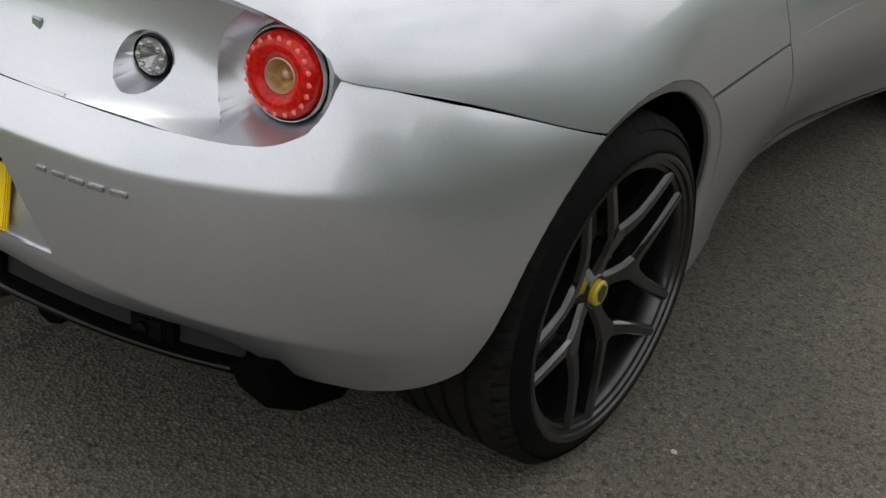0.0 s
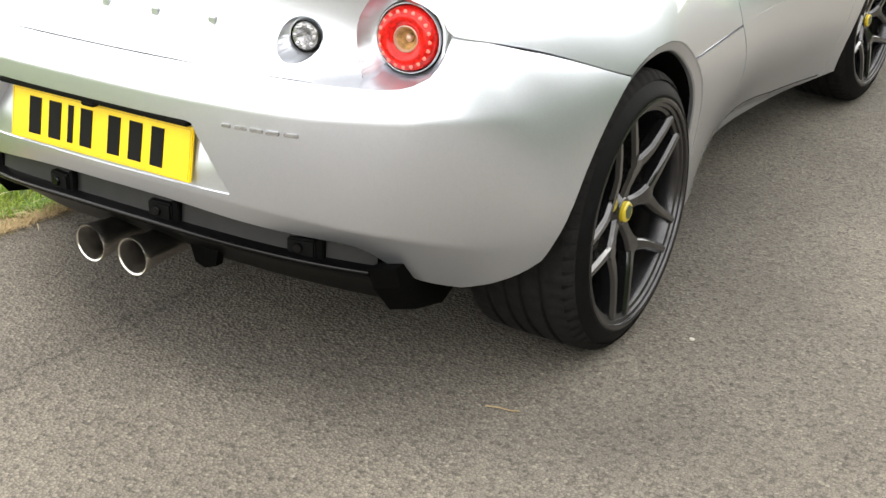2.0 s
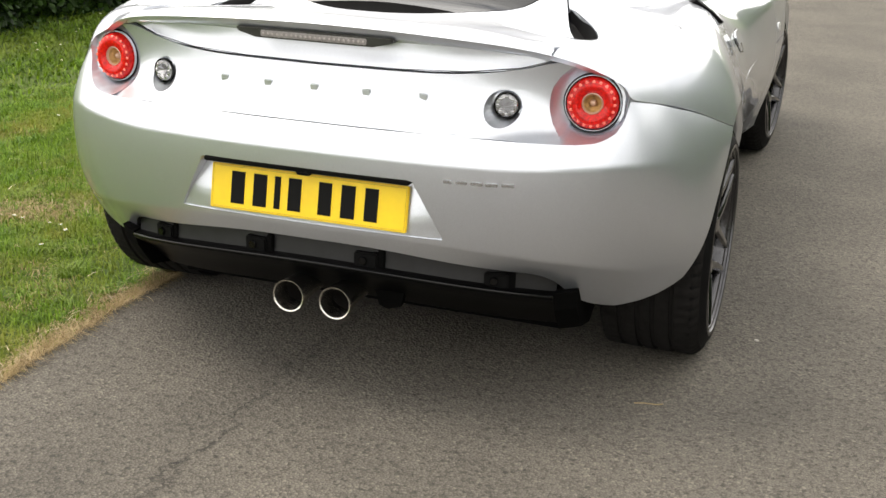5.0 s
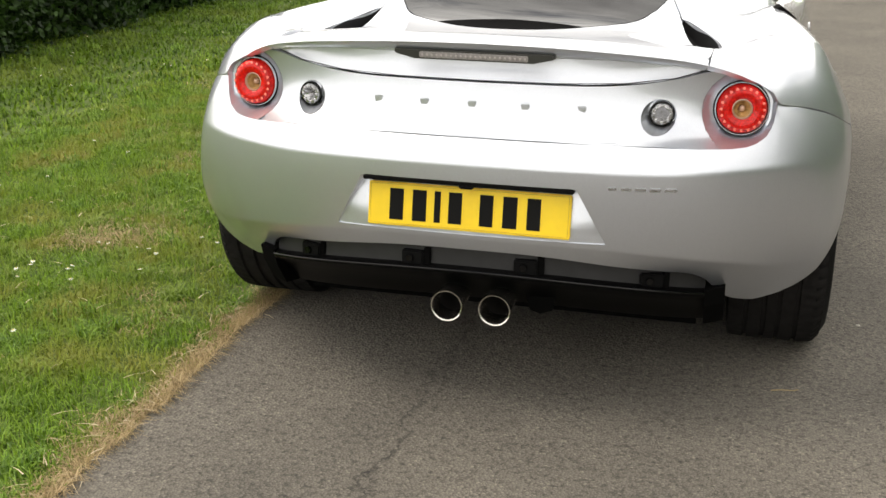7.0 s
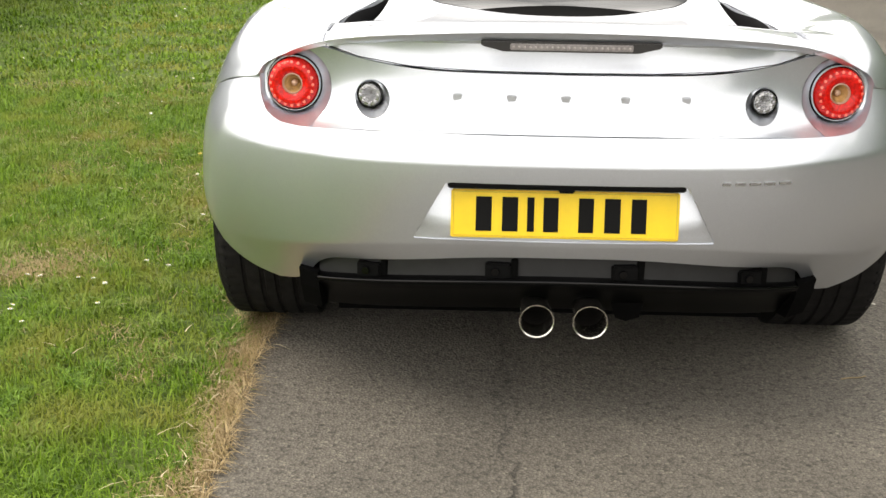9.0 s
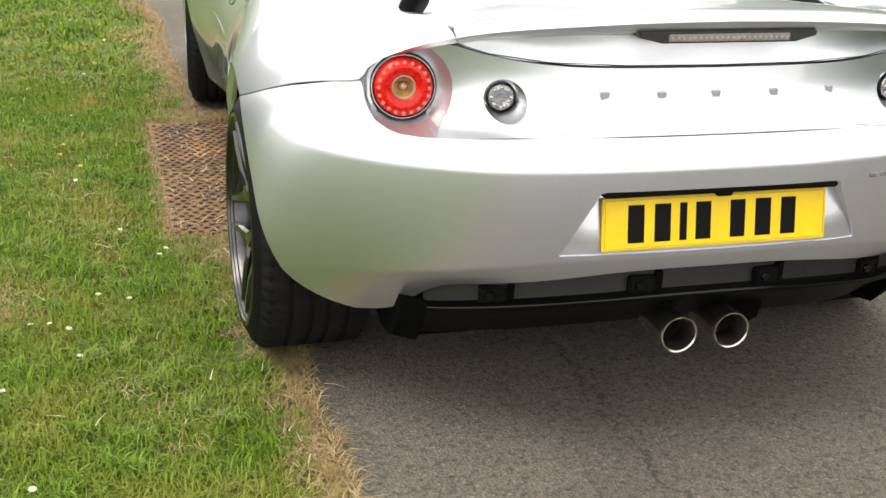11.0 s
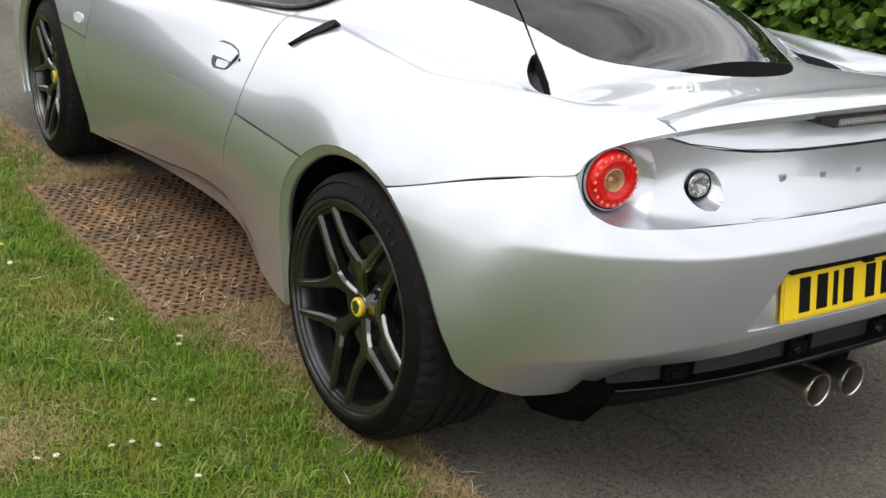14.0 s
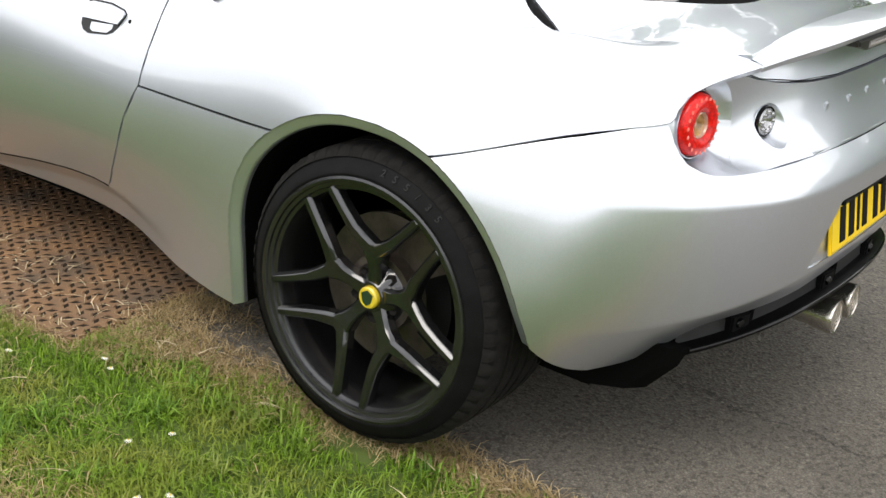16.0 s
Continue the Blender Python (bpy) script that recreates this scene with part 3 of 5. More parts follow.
def door_back(p):
    """Positive ahead of the door's rear gap."""
    return p.y - float(np.interp(p.z, [.20, .30, .44, .615, .95], [.995, .928, .823, .730, .712]))


def tail_corner(p):
    """Rounds the lower corner of the bumper behind the wheel."""
    return p.z - .245 - min((max(0, p.y + .475) * 3.5) ** 2, .14) if p.x > .55 and p.y < -.2 else 1.0


def door_front(p):
    return p.y - (1.93 - .10 * (p.z - .58))


def door_foot(p):
    return p.z - float(np.interp(p.y, [.80, .94, 1.0, 1.1, 1.25, 1.44, 1.9], [.268, .294, .298, .293, .276, .248, .205]))


def below_crease(p):
    """Positive below the crease that runs under the tail face and round the lamp."""
    if p.y > -.45 or p.x > .7245:
        return 1.0
    return float(np.interp(p.x, [0, .36, .52, .62, .66, .68, .70, .715, .7225, .7245], [.716, .714, .711, .709, .711, .717, .729, .752, .785, .83])) - p.z


def plate_bay(p):
    """Negative inside the bay that holds the number plate."""
    x = abs(p.x)
    edge = x - (.272 + (.613 - p.z) * .53)
    return max(edge, p.z - .613, .472 - p.z) if p.y < -.5 else 1.0


car = new("sports_car")
tagged(car, "silver mid-engined sports coupe parked half on the grass verge", "car")


def panel(name, sheet, keeps, s=0, label="", parent=car, mat=PAINT, depth=0.014, bevel=.0013):
    data = flanged(trim(sheet, *keeps), depth, bevel)
    if s:
        pts, faces = side(data, s)
        return flesh(name, pts, faces, mat, parent, label)
    return part(name, both(data), mat, parent, label)




def hatch_line(y):
    """Half width of the hatch: straight beside the deck, drawn in along the intake, then across the glass."""
    return float(np.interp(y, [-.25, -.22, -.18, -.13, -.08, -.03, .70], [.557, .535, .507, .477, .456, .441, .164]))


def intake(p):
    """Negative inside the air intake between hatch and wing."""
    if not -.25 < p.y < -.03 or p.z < .8:
        return 1.0
    return p.x - hatch_line(p.y) - .060 * math.sin(math.pi * (p.y + .25) / .22) ** .7


def beyond_hatch(p):
    return p.x - hatch_line(p.y) - GAP if p.y < -.03 else 1.0


bumper = panel("rear_bumper", lower, [rear_arch, lambda p: -.02 - p.y, tail_corner, plate_bay, below_crease], depth=.045)
panel("front_bumper", lower, [front_arch, lambda p: door_front(p) - GAP], bevel=.0028)
for s in (1, -1):
    panel("lower_quarter", lower, [rear_arch, lambda p: p.y - .02, lambda p: max(-door_back(p) - GAP, -door_foot(p) - GAP), lambda p: -door_front(p) - GAP], s, bevel=.0028)
doors = {}
for s in (1, -1):
    low = trim(lower_whole, lambda p: door_back(p) - GAP, lambda p: -door_front(p) - GAP, lambda p: door_foot(p) - GAP)
    high = trim(upper, lambda p: door_back(p) - GAP, lambda p: -door_front(p) - GAP, lambda p: p.y - .5)
    bm = bmesh.new()
    for sheet in (low, high):
        pts, nor, faces = compact(sheet)
        pts, faces = side((pts, faces), s)
        vs = [bm.verts.new(p) for p in pts]
        for f in faces:
            bm.faces.new([vs[i] for i in f])
    bmesh.ops.remove_doubles(bm, verts=bm.verts, dist=1e-4)
    rim = [e for e in bm.edges if e.is_boundary]
    grown = bmesh.ops.extrude_edge_only(bm, edges=rim)
    for v in grown["geom"]:
        if isinstance(v, bmesh.types.BMVert):
            v.co.x -= s * .015
    doors[s] = part("door", bm, PAINT, car, "silver door")
for s in (1, -1):
    panel("rear_quarter", upper, [rear_arch, lambda p: -door_back(p) - GAP, beyond_hatch, intake], s)
panel("spoiler", upper, [lambda p: -.602 - p.y, lambda p: .5555 - p.x], depth=.016)
panel("bonnet", upper, [front_arch, lambda p: door_front(p) - GAP])


def arch_band(s, cy, cz, reach):
    """The flat lip round a wheel opening, turned inwards, and the black edge behind it."""
    def beyond(p):
        return math.hypot(p.y - cy, p.z - cz) - reach(p.y, p.z) - BAND
    found = []
    for sheet in (lower_whole, upper):
        pts = trim(sheet, lambda p: beyond(p) if p.x > .5 else 1.0)[0]
        found += [p for p in pts if p.x > .6 and abs(beyond(p)) < 6e-4]
    def turn_of(p):
        a = math.degrees(math.atan2(p.z - cz, p.y - cy))
        return a + 360 if a < -90 else a
    kept = []
    for p in sorted(found, key=turn_of):
        if -30 < turn_of(p) < 177 and (not kept or (p - kept[-1]).length > .006):
            kept.append(p)
    for name, mat, rings in (("wheel_arch_lip", PAINT, ((BAND, 0), (BAND - .003, .0028), (.003, .011), (0, .015), (-.001, .024))), ("wheel_arch_edge", TUB, ((-.001, .024), (-.002, .09)))):
        verts, faces = [], []
        for p in kept:
            d = Vector((0, p.y - cy, p.z - cz)).normalized()
            for r, dx in rings:
                q = Vector((0, cy, cz)) + d * (reach(p.y, p.z) + r)
                verts.append((s * (p.x - dx), q.y, q.z))
        m = len(rings)
        for k in range(len(kept) - 1):
            for i in range(m - 1):
                a, b = m * k + i, m * k + m + i
                faces.append((a, a + 1, b + 1, b) if s < 0 else (a, b, b + 1, a + 1))
        flesh(name, verts, faces, mat, car, angle=15)


for s in (1, -1):
    arch_band(s, 0, HUB_Z, rear_radius)
    arch_band(s, FRONT_Y, .315, lambda y, z: FRONT_ARCH)

# tail face between bumper crease and spoiler, holding lamps and letters
FACE_LOW = [(0, -.701, .736), (.20, -.697, .736), (.36, -.677, .734), (.52, -.628, .730), (.635, -.558, .737), (.702, -.540, .785)]
FACE_MID = [(0, -.675, .788), (.20, -.671, .788), (.36, -.646, .788), (.50, -.598, .789), (.625, -.552, .797), (.700, -.532, .815)]
FACE_TOP = [(0, -.661, .843), (.20, -.657, .844), (.36, -.633, .848), (.50, -.594, .868), (.590, -.574, .882), (.685, -.540, .842)]
face = sheet_of(loft([CREASE[:5] + [CREASE[6]], FACE_LOW, FACE_MID, FACE_TOP], 110, 34))
LAMP_AT, LAMP_TURN = Vector((.639, -.546, .791)), 8
REVERSE_AT = Vector((.454, -.617, .781))


def facing(at, s, turn=LAMP_TURN, tilt=4):
    """A frame of reference with +y pointing into the car at a lamp."""
    return Matrix.Translation((s * at.x, at.y, at.z)) @ pose(0, 0, 0, -tilt, 0, s * turn)


def clear_of_lamp(p):
    return math.hypot(p.x - LAMP_AT.x, p.z - LAMP_AT.z) - .093


def clear_of_reverse(p):
    return math.hypot((p.x - REVERSE_AT.x + .007), p.z - REVERSE_AT.z + .006) - .0410


panel("tail_face", face, [clear_of_lamp, clear_of_reverse, lambda p: .640 - p.x], depth=.02)


def lamp_surround(s):
    """The silver dish between a tail lamp's ring and the crease, seam, brow and tail face round it."""
    rim = sorted((p for p in trim(lower, below_crease)[0] if p.x > .592 and p.y < -.48 and abs(below_crease(p)) < 2e-4), key=lambda p: p.x + p.z)
    rim += [Vector(p) for p in upper_grid[0][::-1] if p[1] < -.530 and .628 < p[0] < .7222]
    arc = [p for p in trim(face, clear_of_lamp)[0] if abs(clear_of_lamp(p)) < 2e-4 and p.x < .634 and p.z > .716]
    rim += sorted(arc, key=lambda p: math.atan2(p.z - LAMP_AT.z, p.x - LAMP_AT.x) % (2 * math.pi))
    verts, faces = [], []
    m = facing(LAMP_AT, 1)
    back = m.inverted()
    for p in rim:
        q = back @ p
        d = Vector((q.x, 0, q.z)).normalized()
        inner = m @ (d * .0665 + Vector((0, .016, 0)))
        near = m @ (d * .0690 + Vector((0, .003, 0)))
        lip = p.lerp(near, .12) + Vector((0, .003, 0))
        out = m.to_3x3() @ d
        skirt = p + out * (.005 if p.x > .69 else .001) + Vector((0, .017, 0))
        for v in (skirt, p + Vector((0, .002 if p.x > .69 else -.0004, 0)), lip, p.lerp(near, .6) + Vector((0, .006, 0)), near, inner):
            verts.append((s * v.x, v.y, v.z))
    n = len(rim)
    for k in range(n):
        for i in range(5):
            a, b = 6 * k + i, 6 * ((k + 1) % n) + i
            faces.append((a, b, b + 1, a + 1) if s > 0 else (a, a + 1, b + 1, b))
    return flesh("lamp_surround", verts, faces, PAINT, car, angle=30)
# hollow between tail face and spoiler lip
HOLLOW_IN = [(0, -.646, .876), (.20, -.642, .876), (.36, -.622, .877), (.48, -.590, .882), (.555, -.578, .892)]
HOLLOW_UP = [(0, -.640, .908), (.20, -.637, .907), (.36, -.620, .904), (.48, -.588, .898), (.555, -.580, .898)]
LIP_UNDER = [(0, -.679, .922), (.20, -.674, .919), (.36, -.660, .912), (.48, -.637, .903), (.556, -.619, .897)]
LIP_EDGE = [(0, -.691, .929), (.20, -.686, .926), (.36, -.672, .918), (.48, -.648, .907), (.557, -.627, .900)]
HOLLOW_FOOT = [(0, -.658, .847), (.20, -.654, .848), (.36, -.630, .852), (.48, -.596, .865), (.552, -.576, .886)]
panel("tail_hollow", sheet_of(loft([HOLLOW_FOOT, HOLLOW_IN, HOLLOW_UP], 60, 16)), [])
panel("spoiler_underside", sheet_of(loft([HOLLOW_UP, LIP_UNDER, LIP_EDGE, [(x, y - .001, z) for x, y, z in LIP[:5]]], 60, 16)), [])
fold = bmesh.new()
tube(fold, [(s2 * x, y + .004, z + .001) for s2, curve in ((-1, CREASE[2::-1]), (1, CREASE[1:3])) for x, y, z in curve], .0042, 8)
part("crease_fillet", fold, PAINT, car)
seal = bmesh.new()
tube(seal, [(s2 * x, y - .002, z + .001) for s2, curve in ((-1, HOLLOW_FOOT[::-1]), (1, HOLLOW_FOOT[1:])) for x, y, z in curve], .0010, 6)
part("boot_seal", seal, BLACK, car)


# ---- cabin: roof, hatch and glass over the plan ----
STEPS = [-.63, -.55, -.47, -.33, -.20, 0, .30, .60, 1.00, 1.30, 1.60, 1.90, 2.25]
SPINE = [.9585, .941, .936, .934, .956, 1.028, 1.105, 1.165, 1.212, 1.212, 1.150, 1.010, .800]
FALL = [.0385, .034, .031, .046, .118, .165, .175, .175, .225, .245, .215, .140, .050]
POWER = [2.0, 2.0, 2.0, 2.0, 1.9, 2.15, 2.8, 3.8, 3.6, 3.6, 3.2, 3.0, 2.6]


def scoop(x, y):
    """The hatch dips along the intake and the wing stands up beyond it."""
    d = x - hatch_line(float(y))
    dip = -.009 * math.exp(-((y + .17) / .12) ** 2)
    rise = .030 * math.sin(math.pi * min(max((y + .27) / .25, 0), 1)) ** 2
    near, over = (min(max(v, 0), 1) for v in ((d + .26) / .26, (d - .010) / .050))
    near, over = near * near * (3 - 2 * near), over * over * (3 - 2 * over)
    away = min(max((.20 - d) / .11, 0), 1)
    return dip * near * (1 - over) + rise * over * away


def canopy_grid():
    ys = np.linspace(-.601, 2.2, 150)
    spine, fall, power = (spline_matrix(np.array(STEPS), ys) @ np.array(v) for v in (SPINE, FALL, POWER))
    xs = np.linspace(0, .71, 60)
    return np.array([[(x, y, a - b * (x / .62) ** n + scoop(x, y)) for x in xs] for y, a, b, n in zip(ys, spine, fall, power)])


canopy_points = canopy_grid()
canopy = sheet_of(canopy_points)


def rear_glass(p):
    """Positive inside the rear window."""
    x = abs(p.x)
    foot = float(np.interp(x, [0, .06, .10, .14, .18, .22, .26, .30, .34, .38, .42, .475, .52, .60], [-.382, -.374, -.358, -.335, -.303, -.265, -.222, -.175, -.115, -.030, .11, .28, .41, .60]))
    return min((p.y - foot) * .6, .66 - p.y - .25 * x)


def belt(y):
    return float(np.interp(y, [.25, .45, .505, .56, .60, .65, .70, .76, 1.0, 1.27, 1.57, 1.9], [1.18, 1.03, .990, .954, .931, .911, .898, .888, .862, .838, .815, .79]))


def side_glass(p):
    return min(p.z - belt(p.y) - .012, 1.125 - .1 * abs(p.y - .9) - p.z, p.x - .50, p.y - .24, 1.78 - p.y - (p.z - .86) * 1.6)


def windscreen(p):
    return min(p.y - 1.38 - .25 * p.x ** 2, 2.12 - .35 * p.x ** 2 - p.y, .57 - p.x)


def on_hatch(p):
    return hatch_line(p.y) - p.x


panel("hatch", canopy, [lambda p: on_hatch(p) - GAP, lambda p: -rear_glass(p), lambda p: .25 - p.y], depth=.01)
panel("hatch_header", canopy, [lambda p: on_hatch(p) - GAP, lambda p: -rear_glass(p), lambda p: .66 - p.y, lambda p: p.y - .25], depth=.01)
def vent_band(p):
    """Positive below the arc of the dark band at the window's foot."""
    return -.262 - .35 * p.x ** 2 - p.y


panel("window_foot_band", canopy, [lambda p: rear_glass(p) - .002, vent_band], label="matt black band at the window's foot", mat=TUB, depth=.004)
panel("rear_window", canopy, [lambda p: rear_glass(p) - .002, lambda p: hatch_line(p.y) - .002 - p.x, lambda p: -vent_band(p)], label="dark tinted rear window reflecting clouds", mat=DARK_GLASS, depth=.004)
for s in (1, -1):
    panel("side_pillar", canopy, [lambda p: p.x - hatch_line(p.y) - GAP, lambda p: p.y + .27, intake, lambda p: .70 - p.y, lambda p: -side_glass(p), lambda p: -rear_glass(p), lambda p: p.z - .80], s)
    panel("quarter_glass", canopy, [lambda p: rear_glass(p) - .002, lambda p: p.x - hatch_line(p.y) - .002, lambda p: -side_glass(p)], s, mat=DARK_GLASS, depth=.004)
    panel("side_window", canopy, [lambda p: side_glass(p) - .001, lambda p: p.y - .665], s, "dark side window", mat=DARK_GLASS, depth=.004)
    panel("rear_side_window", canopy, [lambda p: side_glass(p) - .001, lambda p: .645 - p.y], s, "dark side window", mat=DARK_GLASS, depth=.004)
    edge = bmesh.new()
    path = []
    for y in np.linspace(.46, 1.74, 60):
        a, b, n = (float((spline_matrix(np.array(STEPS), [y]) @ np.array(v))[0]) for v in (SPINE, FALL, POWER))
        x = .62 * max((a - belt(float(y)) - .008) / b, .01) ** (1 / n)
        path.append((s * (x + .002), float(y), belt(float(y)) + .009))
    tube(edge, path, .0090, 8)
    part("window_trim", edge, GLOSS_BLACK, car, "black window trim")
    panel("window_pillar", canopy, [lambda p: side_glass(p), lambda p: p.y - .646, lambda p: .664 - p.y], s, mat=GLOSS_BLACK, depth=.004)
panel("roof", canopy, [lambda p: -side_glass(p), lambda p: -windscreen(p), lambda p: p.y - .66, lambda p: -rear_glass(p), lambda p: p.z - .80])
panel("windscreen", canopy, [lambda p: windscreen(p) - .001], mat=DARK_GLASS, depth=.004)


# ---- tail details ----
def placed(name, bm, mat, parent, m, label="", angle=35):
    bmesh.ops.transform(bm, matrix=m, verts=bm.verts)
    return part(name, bm, mat, parent, label, angle=angle)


def tail_lamp(s):
    m = facing(LAMP_AT, s)
    cup = placed("tail_lamp", turned([(.050, .001), (.045, .064), (.010, .0680), (.002, .0675), (.0015, .0655), (.008, .0650)], 56, "y"), GLOSS_BLACK, car, m, "round red tail lamp in a silver bezel")
    placed("bezel", turned([(.012, .0655), (-.003, .0654), (-.0050, .0645), (-.0050, .0632), (-.001, .0624), (.008, .0620)], 56, "y"), PAINT, cup, m, "thin silver bezel")
    lens = placed("lens", turned([(-.002, .0245), (-.015, .0252), (-.0195, .0300), (-.0222, .0380), (-.0220, .0450), (-.0190, .0520), (-.0125, .0575), (-.004, .0600), (.008, .0608)], 56, "y"), RED, cup, m, "red ring lens")
    placed("centre_ring", turned([(-.006, .0200), (-.0125, .0212), (-.0155, .0230), (-.0145, .0248), (-.006, .0252)], 40, "y"), PALE_RING, cup, m, "thin pale inner ring")
    placed("centre_lens", turned([(.014, .001), (.011, .008), (.004, .013), (-.003, .017), (-.010, .0210)], 40, "y"), AMBER, cup, m, "amber-tinted centre lens")
    bulb = bmesh.new()
    bmesh.ops.create_uvsphere(bulb, u_segments=16, v_segments=10, radius=.008)
    bmesh.ops.translate(bulb, vec=(0, .004, 0), verts=bulb.verts)
    placed("bulb", bulb, PALE_RING, cup, m)
    for k in range(20):
        a = 2 * math.pi * k / 20
        led = bmesh.new()
        bmesh.ops.create_uvsphere(led, u_segments=8, v_segments=5, radius=.0046)
        bmesh.ops.scale(led, vec=(1.30, .16, .85), verts=led.verts)
        bmesh.ops.rotate(led, matrix=Matrix.Rotation(-a, 3, "Y"), verts=led.verts)
        bmesh.ops.translate(led, vec=(.0495 * math.cos(a), -.0200, .0495 * math.sin(a)), verts=led.verts)
        placed("diode", led, RED_BRIGHT, lens, m)


def reverse_lamp(s):
    m = facing(REVERSE_AT, s, 10, 2)
    rim = sorted((p for p in trim(face, clear_of_reverse)[0] if abs(clear_of_reverse(p)) < 2e-4), key=lambda p: math.atan2(p.z - REVERSE_AT.z, p.x - REVERSE_AT.x))
    verts, faces = [], []
    right = facing(REVERSE_AT, 1, 10, 2)
    for p in rim:
        q = right.inverted() @ p
        d = Vector((q.x, 0, q.z)).normalized()
        near, deep = right @ (d * .0315 + Vector((0, .007, 0))), right @ (d * .0295 + Vector((0, .018, 0)))
        for v in (p, p.lerp(near, .12) + Vector((0, .003, 0)), p.lerp(near, .6) + Vector((0, .004, 0)), near, deep):
            verts.append((s * v.x, v.y, v.z))
    n = len(rim)
    for k in range(n):
        for i in range(4):
            a, b = 5 * k + i, 5 * ((k + 1) % n) + i
            faces.append((a, b, b + 1, a + 1) if s < 0 else (a, a + 1, b + 1, b))
    pocket = flesh("reverse_lamp", verts, faces, PAINT, car, "small clear reversing lamp in a teardrop pocket", angle=50)
    placed("ring", turned([(.022, .0305), (.001, .0312), (-.001, .0305), (-.001, .0290), (.006, .0285)], 40, "y"), GLOSS_BLACK, pocket, m, "dark lamp ring")
    placed("reflector", turned([(.014, .001), (.008, .008), (.000, .014), (-.004, .018), (-.003, .025), (.003, .0292)], 36, "y"), LAMP_GREY, pocket, m)
    for k in range(8):
        a = 2 * math.pi * k / 8
        bump = bmesh.new()
        bmesh.ops.create_uvsphere(bump, u_segments=8, v_segments=6, radius=.0055)
        bmesh.ops.translate(bump, vec=(.0200 * math.cos(a), -.002, .0200 * math.sin(a)), verts=bump.verts)
        placed("facet", bump, LAMP_GREY, pocket, m)


for s in (1, -1):
    lamp_surround(s)
    tail_lamp(s)
    reverse_lamp(s)

# high brake lamp under the lip
bm = bmesh.new()
box(bm, (-.200, -.692, .9005), (.200, -.640, .9245), .004)
for v in bm.verts:
    if abs(v.co.x) > .18:
        v.co.z = .9235 + (v.co.z - .9235) * .55
bmesh.ops.bisect_plane(bm, geom=bm.verts[:] + bm.edges[:] + bm.faces[:], plane_co=(.150, 0, 0), plane_no=(1, 0, 0))
bmesh.ops.bisect_plane(bm, geom=bm.verts[:] + bm.edges[:] + bm.faces[:], plane_co=(-.150, 0, 0), plane_no=(1, 0, 0))
for v in bm.verts:
    if abs(abs(v.co.x) - .150) < 1e-4 and v.co.z < .915:
        v.co.z = .9005
brake_lamp = part("high_brake_lamp", bm, material("smoked_housing", (.028, .027, .028), .3, coat=.3, vary=.15), car, "long smoked brake lamp under the spoiler lip")
bm = bmesh.new()
box(bm, (-.136, -.6945, .9035), (.136, -.684, .9190), .002)
strip = part("lens", bm, material("smoked_lens", (.24, .22, .22), .3, coat=.6, vary=.2, scale=120), brake_lamp, "smoked lens with a row of diodes")
for k in range(22):
    bm = bmesh.new()
    bmesh.ops.create_uvsphere(bm, u_segments=8, v_segments=5, radius=.0034)
    bmesh.ops.translate(bm, vec=(-.128 + k * .256 / 21, -.6935, .9110), verts=bm.verts)
    part("diode", bm, SMOKED_DIODE, strip)

# plate bay, plate with plain bars
def bay_depth(z):
    return np.interp(z, [.455, .468, .482, .613, .64], [-.730, -.7380, -.7355, -.704, -.698])


def bumper_y(x, z):
    """Depth of the bumper's skin behind the car at half width x and height z."""
    columns = lower_grid[:, :140]
    k = int(np.argmin(np.abs(columns[20, :, 0] - abs(x))))
    return float(np.interp(z, columns[:, k, 2], columns[:, k, 1]))


verts, faces = [], []
zs = [.462, .466, .470, .475, .482, .49, .50, .51, .53, .56, .59, .605, .616]
for z in zs:
    w = .272 + (.613 - z) * .53 + .008
    for k in range(41):
        x = -w + 2 * w * k / 40
        sunk = float(np.interp(z, [.462, .470, .50, .613], [.0035, .0035, .008, .016]))
        verts.append((x, max(float(bay_depth(z)), bumper_y(x, z) + sunk), z))
for r in range(len(zs) - 1):
    for k in range(40):
        a = 41 * r + k
        faces.append((a, a + 1, a + 42, a + 41))
flesh("plate_bay", verts, faces, PAINT, car, angle=50)
bm = bmesh.new()
box(bm, (-.268, -.752, .600), (.268, -.705, .6125), .003)
box(bm, (-.018, -.756, .594), (.018, -.735, .604), .003)
part("plate_lamp_strip", bm, BLACK, car, "black strip over the number plate")
PLATE = Matrix.Translation((0, -.7310, .5360)) @ pose(0, 0, 0, -10.6, 0, 0)
bm = bmesh.new()
box(bm, (-.26, -.003, -.0555), (.26, .004, .0555), .0025, PLATE)
plate = part("number_plate", bm, YELLOW, car, "yellow number plate with plain black bars")
for x, w in ((-.185, .036), (-.125, .036), (-.078, .016), (-.032, .034), (.048, .034), (.108, .036), (.168, .034)):
    bm = bmesh.new()
    box(bm, (x - w / 2, -.0045, -.0395), (x + w / 2, -.002, .0395), 0, PLATE)
    part("bar", bm, INK, plate, smooth=False)
rim = bmesh.new()
for lo, hi in (((-.254, -.0038, .0495), (.254, -.0025, .0505)), ((-.254, -.0038, -.0505), (.254, -.0025, -.0495)), ((-.2545, -.0038, -.0505), (-.2535, -.0025, .0505)), ((.2535, -.0038, -.0505), (.2545, -.0025, .0505))):
    box(rim, lo, hi, 0, PLATE)
part("border", rim, material("plate_border", (.45, .30, .01), .5), plate, smooth=False)


